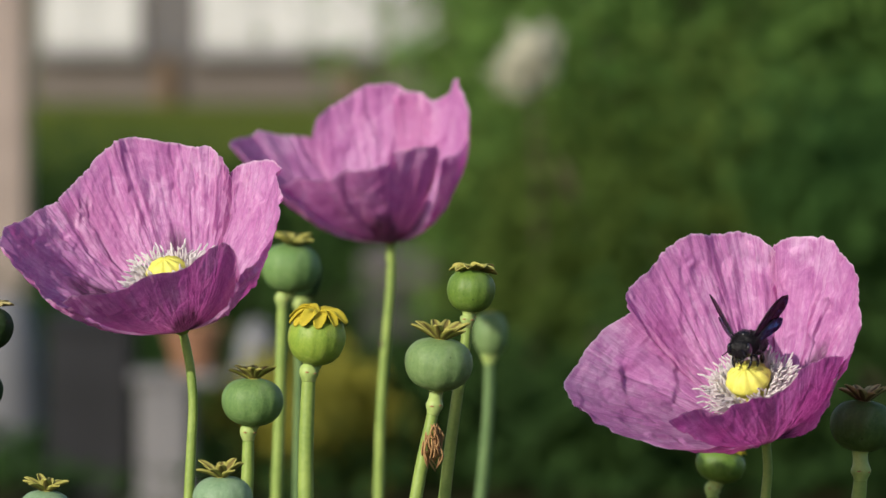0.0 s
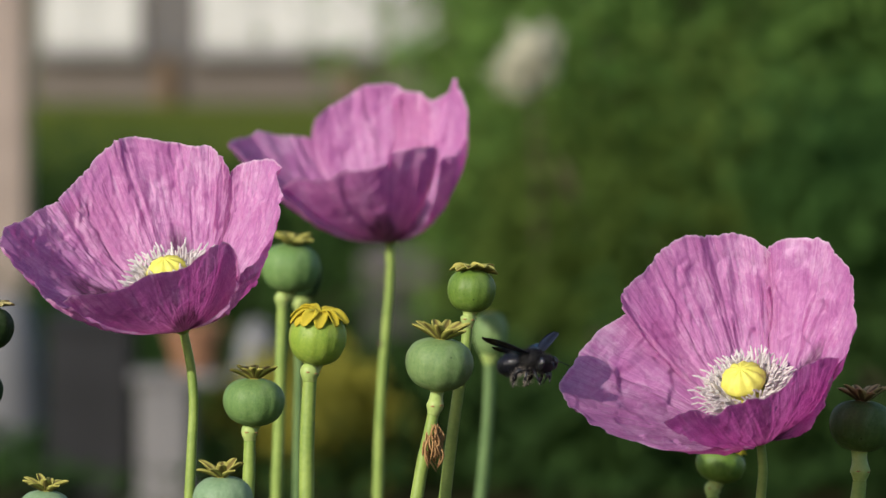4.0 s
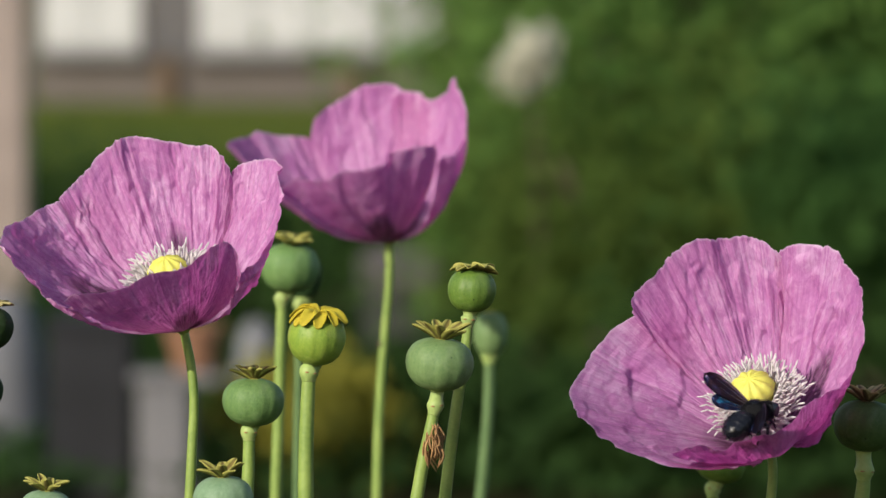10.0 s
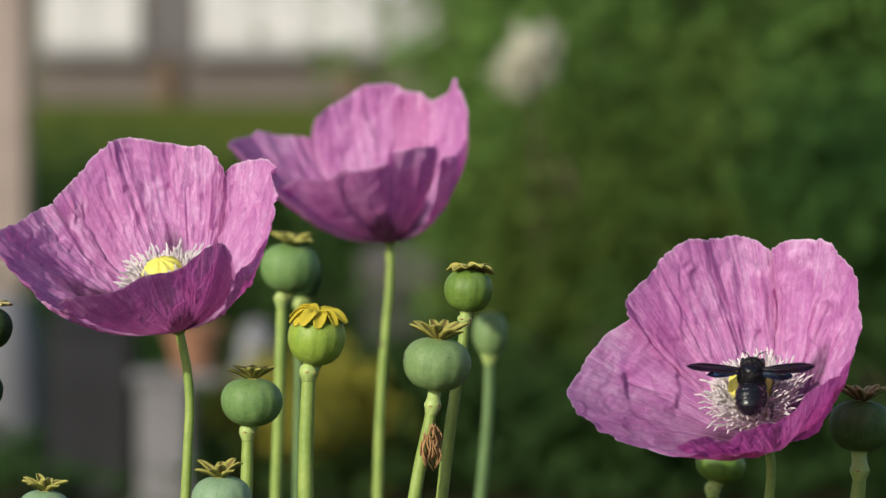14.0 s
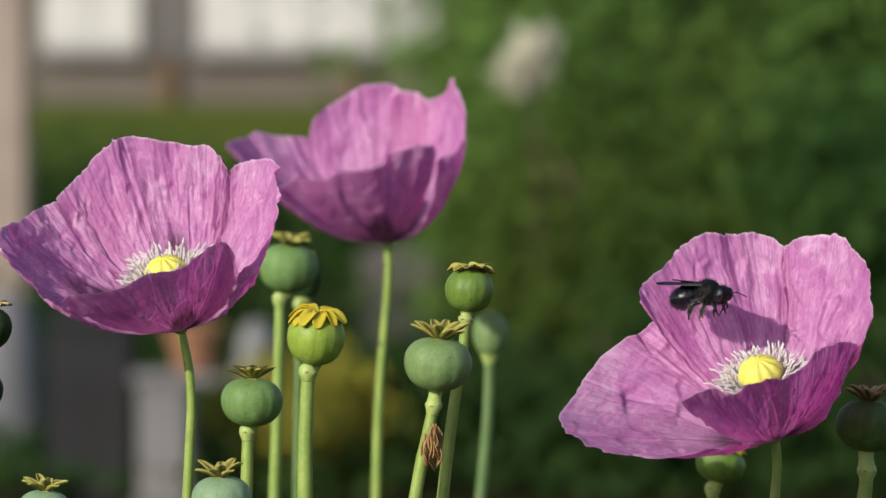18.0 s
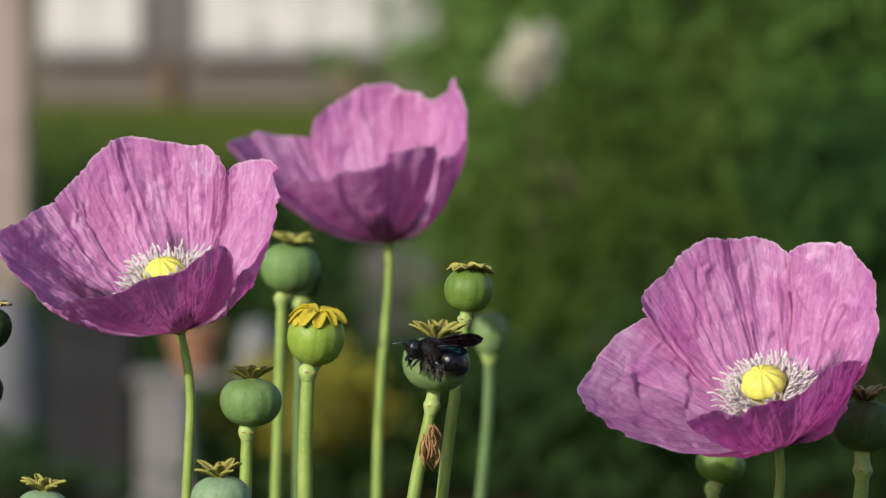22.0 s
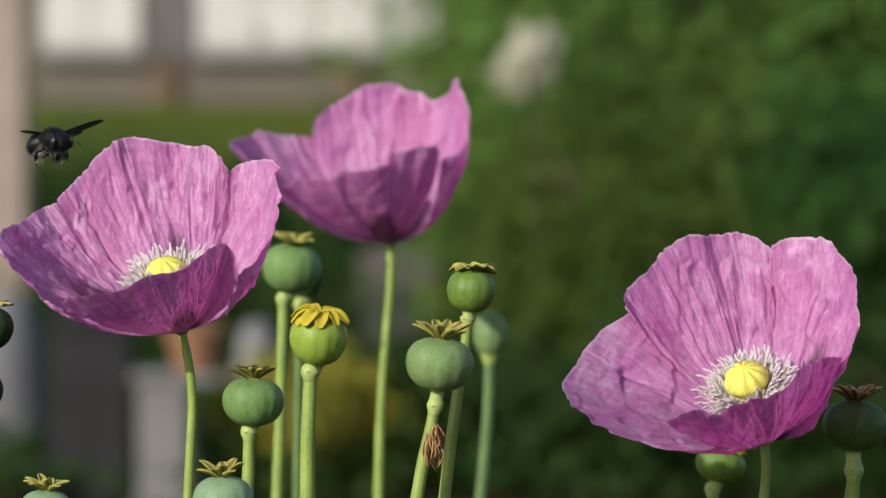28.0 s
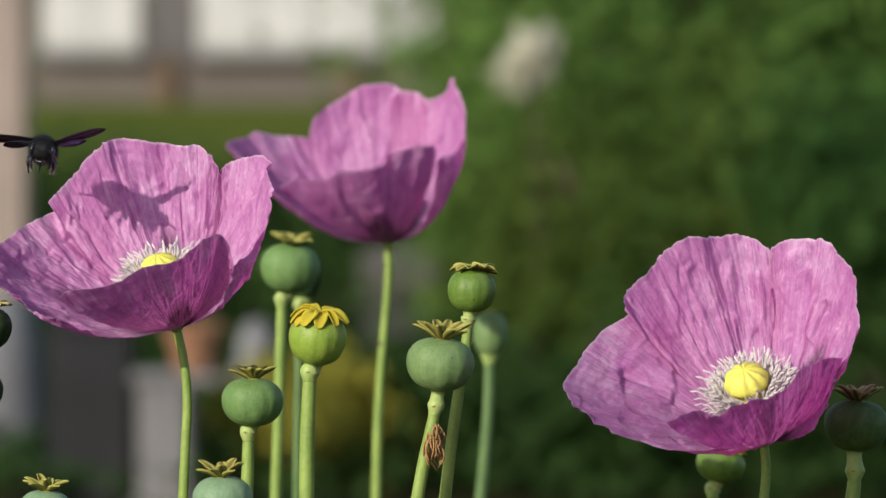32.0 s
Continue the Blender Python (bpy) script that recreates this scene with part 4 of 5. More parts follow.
def fur(n, lx, ly, lz, length, seed, centre=(0, 0, 0)):
    """Short hairs standing on an egg."""
    rng = np.random.default_rng(seed)
    d = rng.normal(0, 1, (n, 3))
    d /= np.linalg.norm(d, axis=1)[:, None]
    p = d * np.array((lx, ly, lz)) * 0.97
    out = d / np.array((lx, ly, lz))
    out /= np.linalg.norm(out, axis=1)[:, None]
    out = out + rng.normal(0, 0.35, (n, 3)) + np.array((-0.25, 0, 0))
    side = np.cross(out, rng.normal(0, 1, (n, 3)))
    side /= np.linalg.norm(side, axis=1)[:, None]
    w = 0.00009
    tip = p + out * length * rng.uniform(0.5, 1.2, (n, 1))
    v = np.stack((p + side * w, p - side * w, tip), 1).reshape(-1, 3) + np.array(centre)
    return v, (np.arange(n)[:, None] * 3 + [0, 1, 2]).tolist()


def wing(name, length, width, side, parent, hinge, mat):
    """A wing hinged at its root, reaching out along y. side: 1 left, -1 right."""
    top, n = [], 18
    for i in range(n):
        s = i / (n - 1)
        lead = 0.10 * width + 0.16 * width * math.sin(math.pi * s * 0.9)
        trail = -width * (0.10 + 0.78 * math.sin(math.pi * (s ** 0.75) * 0.80 + 0.05) ** 0.8 * (0.45 + 0.55 * s))
        if s > 0.72:
            # a rounded tip
            f = math.sqrt(max(0.004, 1 - ((s - 0.72) / 0.28) ** 2.4))
            mid = lead * 0.45 + trail * 0.55
            lead, trail = mid + (lead - mid) * f, mid + (trail - mid) * f
        for j in range(8):
            q = j / 7
            z = 0.035 * width * math.sin(q * 9 + s * 4) * s
            top.append((lead + (trail - lead) * q, side * s * length, z))
    verts = top + [(x, y, z - 0.00006) for x, y, z in top]
    f1 = grid_faces(n, 8)
    k = n * 8
    faces = f1 + [tuple(a + k for a in reversed(f)) for f in f1]
    ring = list(range(8)) + [i * 8 + 7 for i in range(1, n)] + [(n - 1) * 8 + j for j in range(6, -1, -1)] + [i * 8 for i in range(n - 2, 0, -1)]
    for a, b in zip(ring, ring[1:] + ring[:1]):
        faces.append((a, b, b + k, a + k))
    ob = sheet(name, verts, faces, mat, parent, "smoky brown wing with a blue-violet sheen")
    ob.matrix_basis = pose(*hinge)
    for q, end in ((0, 14), (2, 13), (4, 10)):
        pts = [Vector(top[i * 8 + q]) + Vector((0, 0, 0.00004)) for i in range(0, end + 1)]
        sheet("vein", *tube(pts, (0.00024, 0.00009), 5), WING_VEIN, ob, "black wing vein")
    return ob


def leg(points, thick, parent, dusty):
    pts = smooth_path([Vector(p) / 1000 for p in points], 14)
    ob = sheet("leg", *tube(pts, (thick, thick * 1.25, thick * 0.8, thick * 1.1, thick * 0.4, thick * 0.3), 8), BEE_BLACK, parent, "black hairy leg")
    rng = random.Random(int(points[1][0] * 10 + points[1][1]))
    verts, faces = [], []
    for i in range(170 if dusty else 70):
        p = pts[rng.randrange(2, 11)]
        d = Vector((rng.gauss(0, 1), rng.gauss(0, 1), rng.gauss(-0.3, 1))).normalized()
        s = d.orthogonal().normalized() * 0.00008
        a = len(verts)
        verts += [tuple(p + s), tuple(p - s), tuple(p + d * thick * rng.uniform(1.8, 3.0))]
        faces.append((a, a + 1, a + 2))
    sheet("leg_hair", verts, faces, BEE_DUST if dusty else BEE_FUR, ob, "pollen-dusted leg hair" if dusty else "black leg hair", False)
    return ob


def carpenter_bee():
    bee = thing("carpenter_bee", pose(0, 0, 1.1), "black carpenter bee with shiny blue-violet wings", "bee")
    thorax = sheet("thorax", *ovoid(0.0058, 0.0063, 0.0055, rough=0.05), BEE_FUR, bee, "black furry thorax")
    thorax.matrix_basis = pose(0.0025, 0, 0.0006)
    v, f = fur(6500, 0.0058, 0.0063, 0.0055, 0.0011, 1)
    sheet("thorax_fur", v, f, BEE_FUR, thorax, "short black fur", False)
    shield = sheet("back_shield", *ovoid(0.0030, 0.0034, 0.0016), BEE_BLACK, thorax, "glossy bare patch on the back")
    shield.matrix_basis = pose(0.0002, 0, 0.0044)
    v, f = fur(420, 0.0050, 0.0062, 0.0050, 0.0013, 4, (0, 0, -0.0012))
    sheet("pollen_fur", v, f, BEE_DUST, thorax, "grey pollen-dusted hair", False)
    abdomen = sheet("abdomen", *ovoid(0.0082, 0.0068, 0.0056, 6, taper=0.10), BEE_BLACK, bee, "glossy black banded abdomen")
    abdomen.matrix_basis = pose(-0.0092, 0, -0.0018, 0, -16, 0)
    for i in range(5):
        x = 0.0082 * (1 - 2 * (i + 1) / 6)
        r = math.sqrt(max(0.0, 1 - (x / 0.0082) ** 2)) * (1 + 0.10 * x / 0.0082) * 1.03
        ring = [Vector((x, math.cos(a) * r * 0.0068, math.sin(a) * r * 0.0056)) for a in (k * 2 * math.pi / 24 for k in range(25))]
        sheet("segment_edge", *tube(ring, (0.00016, 0.00016), 6), BEE_BLACK, abdomen, "edge of an abdomen segment")
    v, f = fur(1500, 0.0084, 0.0070, 0.0058, 0.0008, 2)
    sheet("abdomen_fur", v, f, BEE_FUR, abdomen, "sparse black hair", False)
    head = sheet("head", *ovoid(0.0034, 0.0054, 0.0044, rough=0.04), BEE_FUR, bee, "broad black head")
    head.matrix_basis = pose(0.0096, 0, -0.0008, 0, 18, 0)
    v, f = fur(2200, 0.0034, 0.0054, 0.0044, 0.0008, 3)
    sheet("head_fur", v, f, BEE_FUR, head, "short black face hair", False)
    for k in (-1, 1):
        eye = sheet("eye", *ovoid(0.0022, 0.0013, 0.0032), BEE_EYE, head, "glossy black eye")
        eye.matrix_basis = pose(0.0009, k * 0.0045, 0.0005, 0, 0, k * 12)
        pts = smooth_path([Vector((0.0030, k * 0.0012, 0.0010)), Vector((0.0054, k * 0.0026, 0.0030)), Vector((0.0098, k * 0.0056, 0.0020))], 9)
        sheet("antenna", *tube(pts, (0.00022, 0.00026, 0.00026), 6), BEE_BLACK, head, "elbowed black antenna")
        pts = smooth_path([Vector((0.0024, k * 0.0018, -0.0030)), Vector((0.0037, k * 0.0016, -0.0046)), Vector((0.0039, k * 0.0002, -0.0054))], 6)
        sheet("mandible", *tube(pts, (0.0005, 0.0004, 0.0002), 6), BEE_BLACK, head, "black mandible")
    pts = smooth_path([Vector((0.0026, 0, -0.0036)), Vector((0.0022, 0, -0.0066)), Vector((0.0010, 0, -0.0102))], 7)
    sheet("tongue", *tube(pts, (0.0008, 0.0006, 0.0003, 0.0001), 7), BEE_BLACK, head, "pointed black tongue sheath")
    for k in (-1, 1):
        leg([(5, 2.6 * k, -3), (7.4, 4.4 * k, -5.2), (8.8, 4.0 * k, -8.0), (9.6, 3.2 * k, -9.6)], 0.00065, bee, False)
        leg([(2.5, 3.0 * k, -3.5), (3, 5.6 * k, -6.0), (2.0, 5.6 * k, -9.0), (2.4, 5.2 * k, -11.2)], 0.00078, bee, True)
        leg([(0, 3.0 * k, -3.5), (-2.4, 5.8 * k, -4.8), (-4.4, 5.8 * k, -8.6), (-5.2, 5.2 * k, -11.8)], 0.00125, bee, True)
    wings = []
    for k in (1, -1):
        wings.append(wing("forewing", 0.0245, 0.0086, k, bee, (0.0036, 0.0048 * k, 0.0040), WING))
        wings.append(wing("hindwing", 0.0150, 0.0070, k, bee, (0.0006, 0.0050 * k, 0.0034), WING_BLUE))
    small = 0.89
    for ob in bee.children_recursive:
        ob.data.transform(Matrix.Scale(small, 4))
        ob.matrix_basis = Matrix.Translation(ob.matrix_basis.translation * (small - 1)) @ ob.matrix_basis
    return bee, wings


BEE, WINGS = carpenter_bee()


# ---- how a poppy moves ----
def poppy_moves(made, sway, nod):
    ob, head = made
    base, rest = ob.matrix_basis.copy(), head.matrix_basis.copy()
    tall = rest.translation.z
    walk(ob, [(t, Matrix.Translation((0, 0, z / 1000)) @ base @ pose(0, 0, 0, 0, math.degrees(x / 1000 / tall), 0)) for t, x, z in sway])
    at = Matrix.Translation(rest.translation)
    walk(head, [(t, at @ pose(0, 0, 0, rx, ry, rz) @ at.inverted() @ rest) for t, rx, ry, rz in nod])


def petal_droops(made, rows):
    """The side petal sinks about its claw under the bee's draught."""
    side = [o for o in made[1].children if o.name.startswith("petal")][1]
    walk(side, [(t, pose(0, 0, 0, 0, -a, 0)) for t, a in rows])


def petal_gives(made, number, way, rows):
    """A petal is pressed outward by the bee that stands on it, or inward by its draught. way: the petal's own bearing."""
    ob = [o for o in made[1].children if o.name.startswith("petal")][number]
    walk(ob, [(t, pose(0, 0, 0, 0, 0, way) @ pose(0, 0, 0, 0, a, 0) @ pose(0, 0, 0, 0, 0, -way)) for t, a in rows])


# ---- what moves ----
def with_flaps(held):
    """The wing poses that are held in between, with quick beats wherever the bee flies."""
    rows = list(held)
    named = {round(r[0] * 10) for r in held}
    for k in range(1, 320):
        if k not in named and not 95 < k < 170:
            rows.append((k / 10, 58, 12, -25) if k % 5 in (1, 3) else (k / 10, -12, 12, 15))
    return sorted(rows)


def motions():
    # the bee's flight and its stay in the flower: place, then roll, pitch and heading
    walk(BEE, [
        (0, pose(0.1235, -0.0282, 1.0268, 0, 8, -110)),
        (0.5, pose(0.1031, -0.0176, 1.0346, 0, 0, -85)),
        (1, pose(0.0779, -0.0026, 1.0367, -5, -20, -80)),
        (1.5, pose(0.0547, -0.0066, 1.0375, -5, 0, -70)),
        (2, pose(0.0339, -0.013, 1.04, 0, -5, -48)),
        (2.5, pose(0.0303, -0.0129, 1.04, 0, -5, -50)),
        (3, pose(0.031, -0.0128, 1.0402, 0, -5, -52)),
        (3.5, pose(0.0311, -0.0181, 1.0332, 0, 0, -55)),
        (4, pose(0.0348, -0.0443, 1.0206, 0, 0, -40)),
        (4.5, pose(0.0409, -0.0616, 1.0067, 0, -5, 0)),
        (5, pose(0.0469, -0.068, 1.0031, 0, -20, 30)),
        (5.5, pose(0.052, -0.0683, 1.0038, 0, -32, 48)),
        (6, pose(0.0597, -0.0630, 1.0054, 0, -34, 50)),
        (6.5, pose(0.0653, -0.0575, 1.0184, 0, -25, 45)),
        (7, pose(0.0761, -0.0192, 1.0303, 0, -22, 12)),
        (7.5, pose(0.0789, -0.0312, 1.0373, 0, -16, 5)),
        (8, pose(0.0959, -0.0322, 1.0358, 0, -20, 4)),
        (8.5, pose(0.1023, -0.0351, 1.0336, 0, -28, 0)),
        (9, pose(0.1207, -0.0462, 1.0246, 0, -26, 16)),
        (9.5, pose(0.1228, -0.0589, 1.0108, 0, -12, 12)),
        (10, pose(0.1233, -0.0775, 1.0012, 0, -16, 42)),
        (10.5, pose(0.1178, -0.0747, 1.0055, 0, -18, 25)),
        (11, pose(0.1204, -0.0753, 1.0062, 0, -35, 55)),
        (11.5, pose(0.1164, -0.0704, 1.008, 0, -38, 78)),
        (12, pose(0.1205, -0.0663, 1.0072, 0, -26, 50)),
        (12.5, pose(0.1222, -0.0603, 1.0075, 0, -26, 50)),
        (13, pose(0.1264, -0.0484, 1.0049, 0, -40, 72)),
        (13.5, pose(0.1227, -0.0538, 1.0053, 0, -5, 60)),
        (14, pose(0.1247, -0.043, 1.0126, 0, -45, 82)),
        (14.5, pose(0.1216, -0.0428, 1.0135, 0, -45, 72)),
        (15.25, pose(0.1231, -0.0429, 1.0141, 0, -42, 70)),
        (16, pose(0.1276, -0.0428, 1.0141, 0, -42, 65)),
        (16.5, pose(0.1286, -0.0428, 1.0141, 0, -42, 62)),
        (17, pose(0.132, -0.0373, 1.0223, 0, -46, 72)),
        (17.5, pose(0.1174, -0.0361, 1.0326, 0, -25, 25)),
        (18, pose(0.1064, -0.0162, 1.0464, 0, -2, -32)),
        (18.5, pose(0.1044, -0.0160, 1.0633, 0, -10, -40)),
        (19, pose(0.1122, -0.0135, 1.0691, 0, -24, -46)),
        (19.5, pose(0.1077, -0.0166, 1.0726, 0, -5, -85)),
        (20, pose(0.0984, -0.0212, 1.0638, 14, 0, -72)),
        (20.5, pose(0.0724, -0.032, 1.0499, 0, 15, -90)),
        (21, pose(0.0399, -0.0381, 1.0281, 0, 0, -70)),
        (21.4, pose(0.0176, -0.0433, 1.0234, 0, 10, -95)),
        (21.7, pose(0.0067, -0.0441, 1.0243, 0, 5, -140)),
        (22, pose(-0.0036, -0.0451, 1.024, 0, -17, -165)),
        (22.5, pose(-0.0191, -0.0346, 1.0364, 0, -10, -170)),
        (23, pose(-0.0321, -0.0035, 1.0491, 0, -16, -160)),
        (23.5, pose(-0.0398, 0.0369, 1.0679, 0, -18, -175)),
        (24, pose(-0.0633, 0.0623, 1.0897, 0, -4, 165)),
        (24.5, pose(-0.0919, 0.0561, 1.1082, 10, -8, -112)),
        (25, pose(-0.1089, 0.0219, 1.1203, 1, 0, -100)),
        (25.5, pose(-0.1324, 0.022, 1.1215, -4, 0, -88)),
        (26.2, pose(-0.1501, 0.0415, 1.115, 0, 0, -70)),
        (27, pose(-0.161, 0.0554, 1.0991, 0, 0, -55)),
        (27.5, pose(-0.1667, 0.06, 1.0947, 0, 0, -50)),
        (28, pose(-0.1648, 0.0608, 1.106, 0, -2, -58)),
        (28.4, pose(-0.1675, 0.0509, 1.1119, 0, -4, -50)),
        (28.7, pose(-0.1668, 0.0290, 1.1103, 0, -2, -58)),
        (29, pose(-0.1696, 0.0083, 1.1072, 0, -8, -38)),
        (29.5, pose(-0.1658, 0.0029, 1.0989, 0, -10, -42)),
        (30, pose(-0.1494, -0.0032, 1.0995, 0, -8, -35)),
        (30.5, pose(-0.1483, -0.0009, 1.1000, 0, -8, -45)),
        (31, pose(-0.1483, -0.0037, 1.1059, -6, -2, -42)),
        (31.5, pose(-0.1508, -0.0045, 1.1063, 0, -6, -48)),
        (31.8, pose(-0.1603, -0.0053, 1.1091, 0, -10, -50)),
        (32, pose(-0.1633, -0.0150, 1.1054, -8, 0, -88)),
    ])
    # wing beats: time, how far each wing is raised, swept back and turned about its length
    left_beats = with_flaps([(0, 50, 34, -60), (0.5, 20, 5, -12), (1, 22, 10, -12), (1.5, 20, 10, -12), (2, -14, -5, -60), (2.5, 8, 10, -50), (3, 28, 5, -50), (3.5, 30, 0, -40), (4, 20, 20, -12), (4.5, 20, 20, -12), (5, 30, 20, -12), (5.5, 48, 10, -12), (6, 42, 72, 60), (6.5, 30, 20, -12), (7, 62, 30, 72), (7.5, 50, 50, -12), (8, 55, 60, -40), (8.5, 70, 40, -12), (9, -10, 0, -12), (9.5, 50, 45, -12), (10, 42, 12, -35), (10.5, 15, 25, -12), (11, -2, 0, -15), (11.5, 10, -10, -12), (12, 16, 5, -20), (12.5, 15, 5, -12), (13, 0, 0, -12), (13.5, -10, 20, -12), (14, 4, -3, 24), (14.5, 20, 0, -12), (15.25, 5, 20, -12), (16, 5, 20, -12), (16.5, 12, 5, -12), (17, 0, 0, 14), (17.5, 75, 30, -12), (18, 4, 78, 10), (18.5, 70, 20, -12), (19, 78, 10, -12), (19.5, 5, 5, -12), (20, 16, 5, -32), (20.5, 50, 10, -12), (21, 0, 5, -24), (21.4, 20, 20, -12), (21.7, 40, 30, -12), (22, 24, 50, -38), (22.5, 15, 20, -12), (23, 72, 20, 70), (23.5, 30, 40, -12), (24, -50, 60, 40), (24.5, -16, 10, -28), (25, -15, 10, -32), (25.5, 8, 5, -28), (26.2, 30, 5, -12), (27, 10, 5, -12), (27.5, 12, -5, -55), (28, 14, 5, -25), (28.4, 45, 0, -20), (28.7, 5, 10, -12), (29, 75, 15, -12), (29.5, 30, 20, -12), (30, 18, -20, -60), (30.5, 10, 72, -12), (31, 24, -10, -60), (31.5, 10, -5, -58), (31.8, 70, 20, -12), (32, 24, 5, -26)])
    right_beats = with_flaps([(0, 48, 34, -60), (0.5, 22, 5, -12), (1, 30, 0, -12), (1.5, 10, 0, -12), (2, 2, 88, 0), (2.5, 0, 15, -12), (3, -12, 25, -50), (3.5, 20, 40, -12), (4, 20, 20, -12), (4.5, 20, 20, -12), (5, 10, 20, -12), (5.5, -15, -10, -40), (6, -6, -10, -40), (6.5, -4, -15, -40), (7, -50, 10, 75), (7.5, 60, 55, -40), (8, 38, 62, -70), (8.5, 75, 40, -12), (9, -14, 0, -50), (9.5, -10, 60, -12), (10, -10, 50, -30), (10.5, 0, 60, -12), (11, -20, 62, -12), (11.5, -5, 20, -12), (12, 8, 74, -12), (12.5, 0, 66, -12), (13, -10, 48, -12), (13.5, -10, 50, -12), (14, 6, -3, 16), (14.5, -30, 50, -12), (15.25, -20, 30, -12), (16, -5, 20, -12), (16.5, -8, 15, -12), (17, -30, 20, 20), (17.5, -30, 20, -12), (18, 2, 80, 10), (18.5, 45, 30, -12), (19, 28, 40, -40), (19.5, 10, 5, -12), (20, -2, 5, -32), (20.5, 55, 10, -12), (21, 2, 5, -24), (21.4, 20, 20, -12), (21.7, 40, 30, -12), (22, 14, 60, -12), (22.5, 30, 30, -12), (23, 84, 10, 75), (23.5, 20, 50, -12), (24, 6, -70, 0), (24.5, 12, 5, -28), (25, 12, 8, -32), (25.5, 4, 5, -28), (26.2, 30, 5, -12), (27, 10, 5, -12), (27.5, 10, 72, -12), (28, 2, 88, -12), (28.4, 20, 20, -12), (28.7, 5, 5, -12), (29, 18, 35, -12), (29.5, 10, 20, -12), (30, -58, 30, 12), (30.5, 32, 30, -40), (31, -22, 55, -30), (31.5, 20, 62, -12), (31.8, 40, 40, -12), (32, -4, 5, -26)])
    for ob, k, beats, hind in ((WINGS[0], 1, left_beats, 0), (WINGS[1], 1, left_beats, 1), (WINGS[2], -1, right_beats, 0), (WINGS[3], -1, right_beats, 1)):
        # a hindwing rides hooked behind its forewing
        hook = pose(-0.0025, k * 0.0004, -0.0005, 0, 0, k * 14) if hind else pose(0, 0, 0)
        walk(ob, [(t, pose(0.0032, k * 0.0043, 0.0036, 0, 0, k * sweep) @ pose(0, 0, 0, k * up, 0, 0) @ pose(0, 0, 0, 0, turn, 0) @ hook) for t, up, sweep, turn in beats])
    # sway of a poppy about its foot (millimetres across and up), and the nod of its bloom (degrees)
    sway = [(0, 0.3, 0.3), (0.5, -0.4, 0.7), (1, -0.7, 1.1), (1.5, -0.7, 1.1), (2, -0.4, 0.7), (2.5, 0.3, 0.3), (3, 0.7, 0.7), (3.5, 0.7, 0.7), (5.5, -0.4, -0.3), (6, 0, -0), (6.5, 0.7, 0.7), (7, 0.7, 1.1), (7.5, 0, 1.1), (8, -0.7, 0.7), (8.5, -0.7, 0.7), (9, -0.7, 0.7), (9.5, 0.3, 0.7), (10, 0.7, 0.7), (10.5, 0, 0.7), (11, -0.7, 0.3), (11.5, -0.4, 0.3), (12, 0.3, 0.3), (12.5, 0.7, 0.7), (13, 0, 1.1), (13.5, -0.7, 0.7), (14, -1.1, 0.3), (14.5, -0.7, 0.3), (16.5, -1.1, 0.7), (17, -1.4, 0.3), (17.5, -0.7, 0.3), (18, -0.4, 0.7), (18.5, -0.4, 0.7), (19, 0, 0.7), (19.5, 0.3, 0.7), (20, 0.7, 0.7), (20.5, 0, 1.1), (21, -0.7, 1.1), (21.5, -0.7, 0.7), (22, -0.7, 0.3), (22.5, -0.4, 0.3), (23, 0.7, 0.7), (23.5, 1.4, 1.1), (24, 1.4, 1.1), (24.5, 0.7, 1.1), (25, -0.7, 0.7), (25.5, -1.8, 0.7), (27.5, -0.4, 1.1), (28, 0, 0.3), (28.5, 0.3, -0), (29, 0.3, 0.7), (29.5, -0.7, 1.4), (30, -3.6, 2.1), (30.5, -6.7, 2.5), (31, -4.6, 2.5), (31.5, -1.8, 1.8), (32, -2.1, 1.4)]
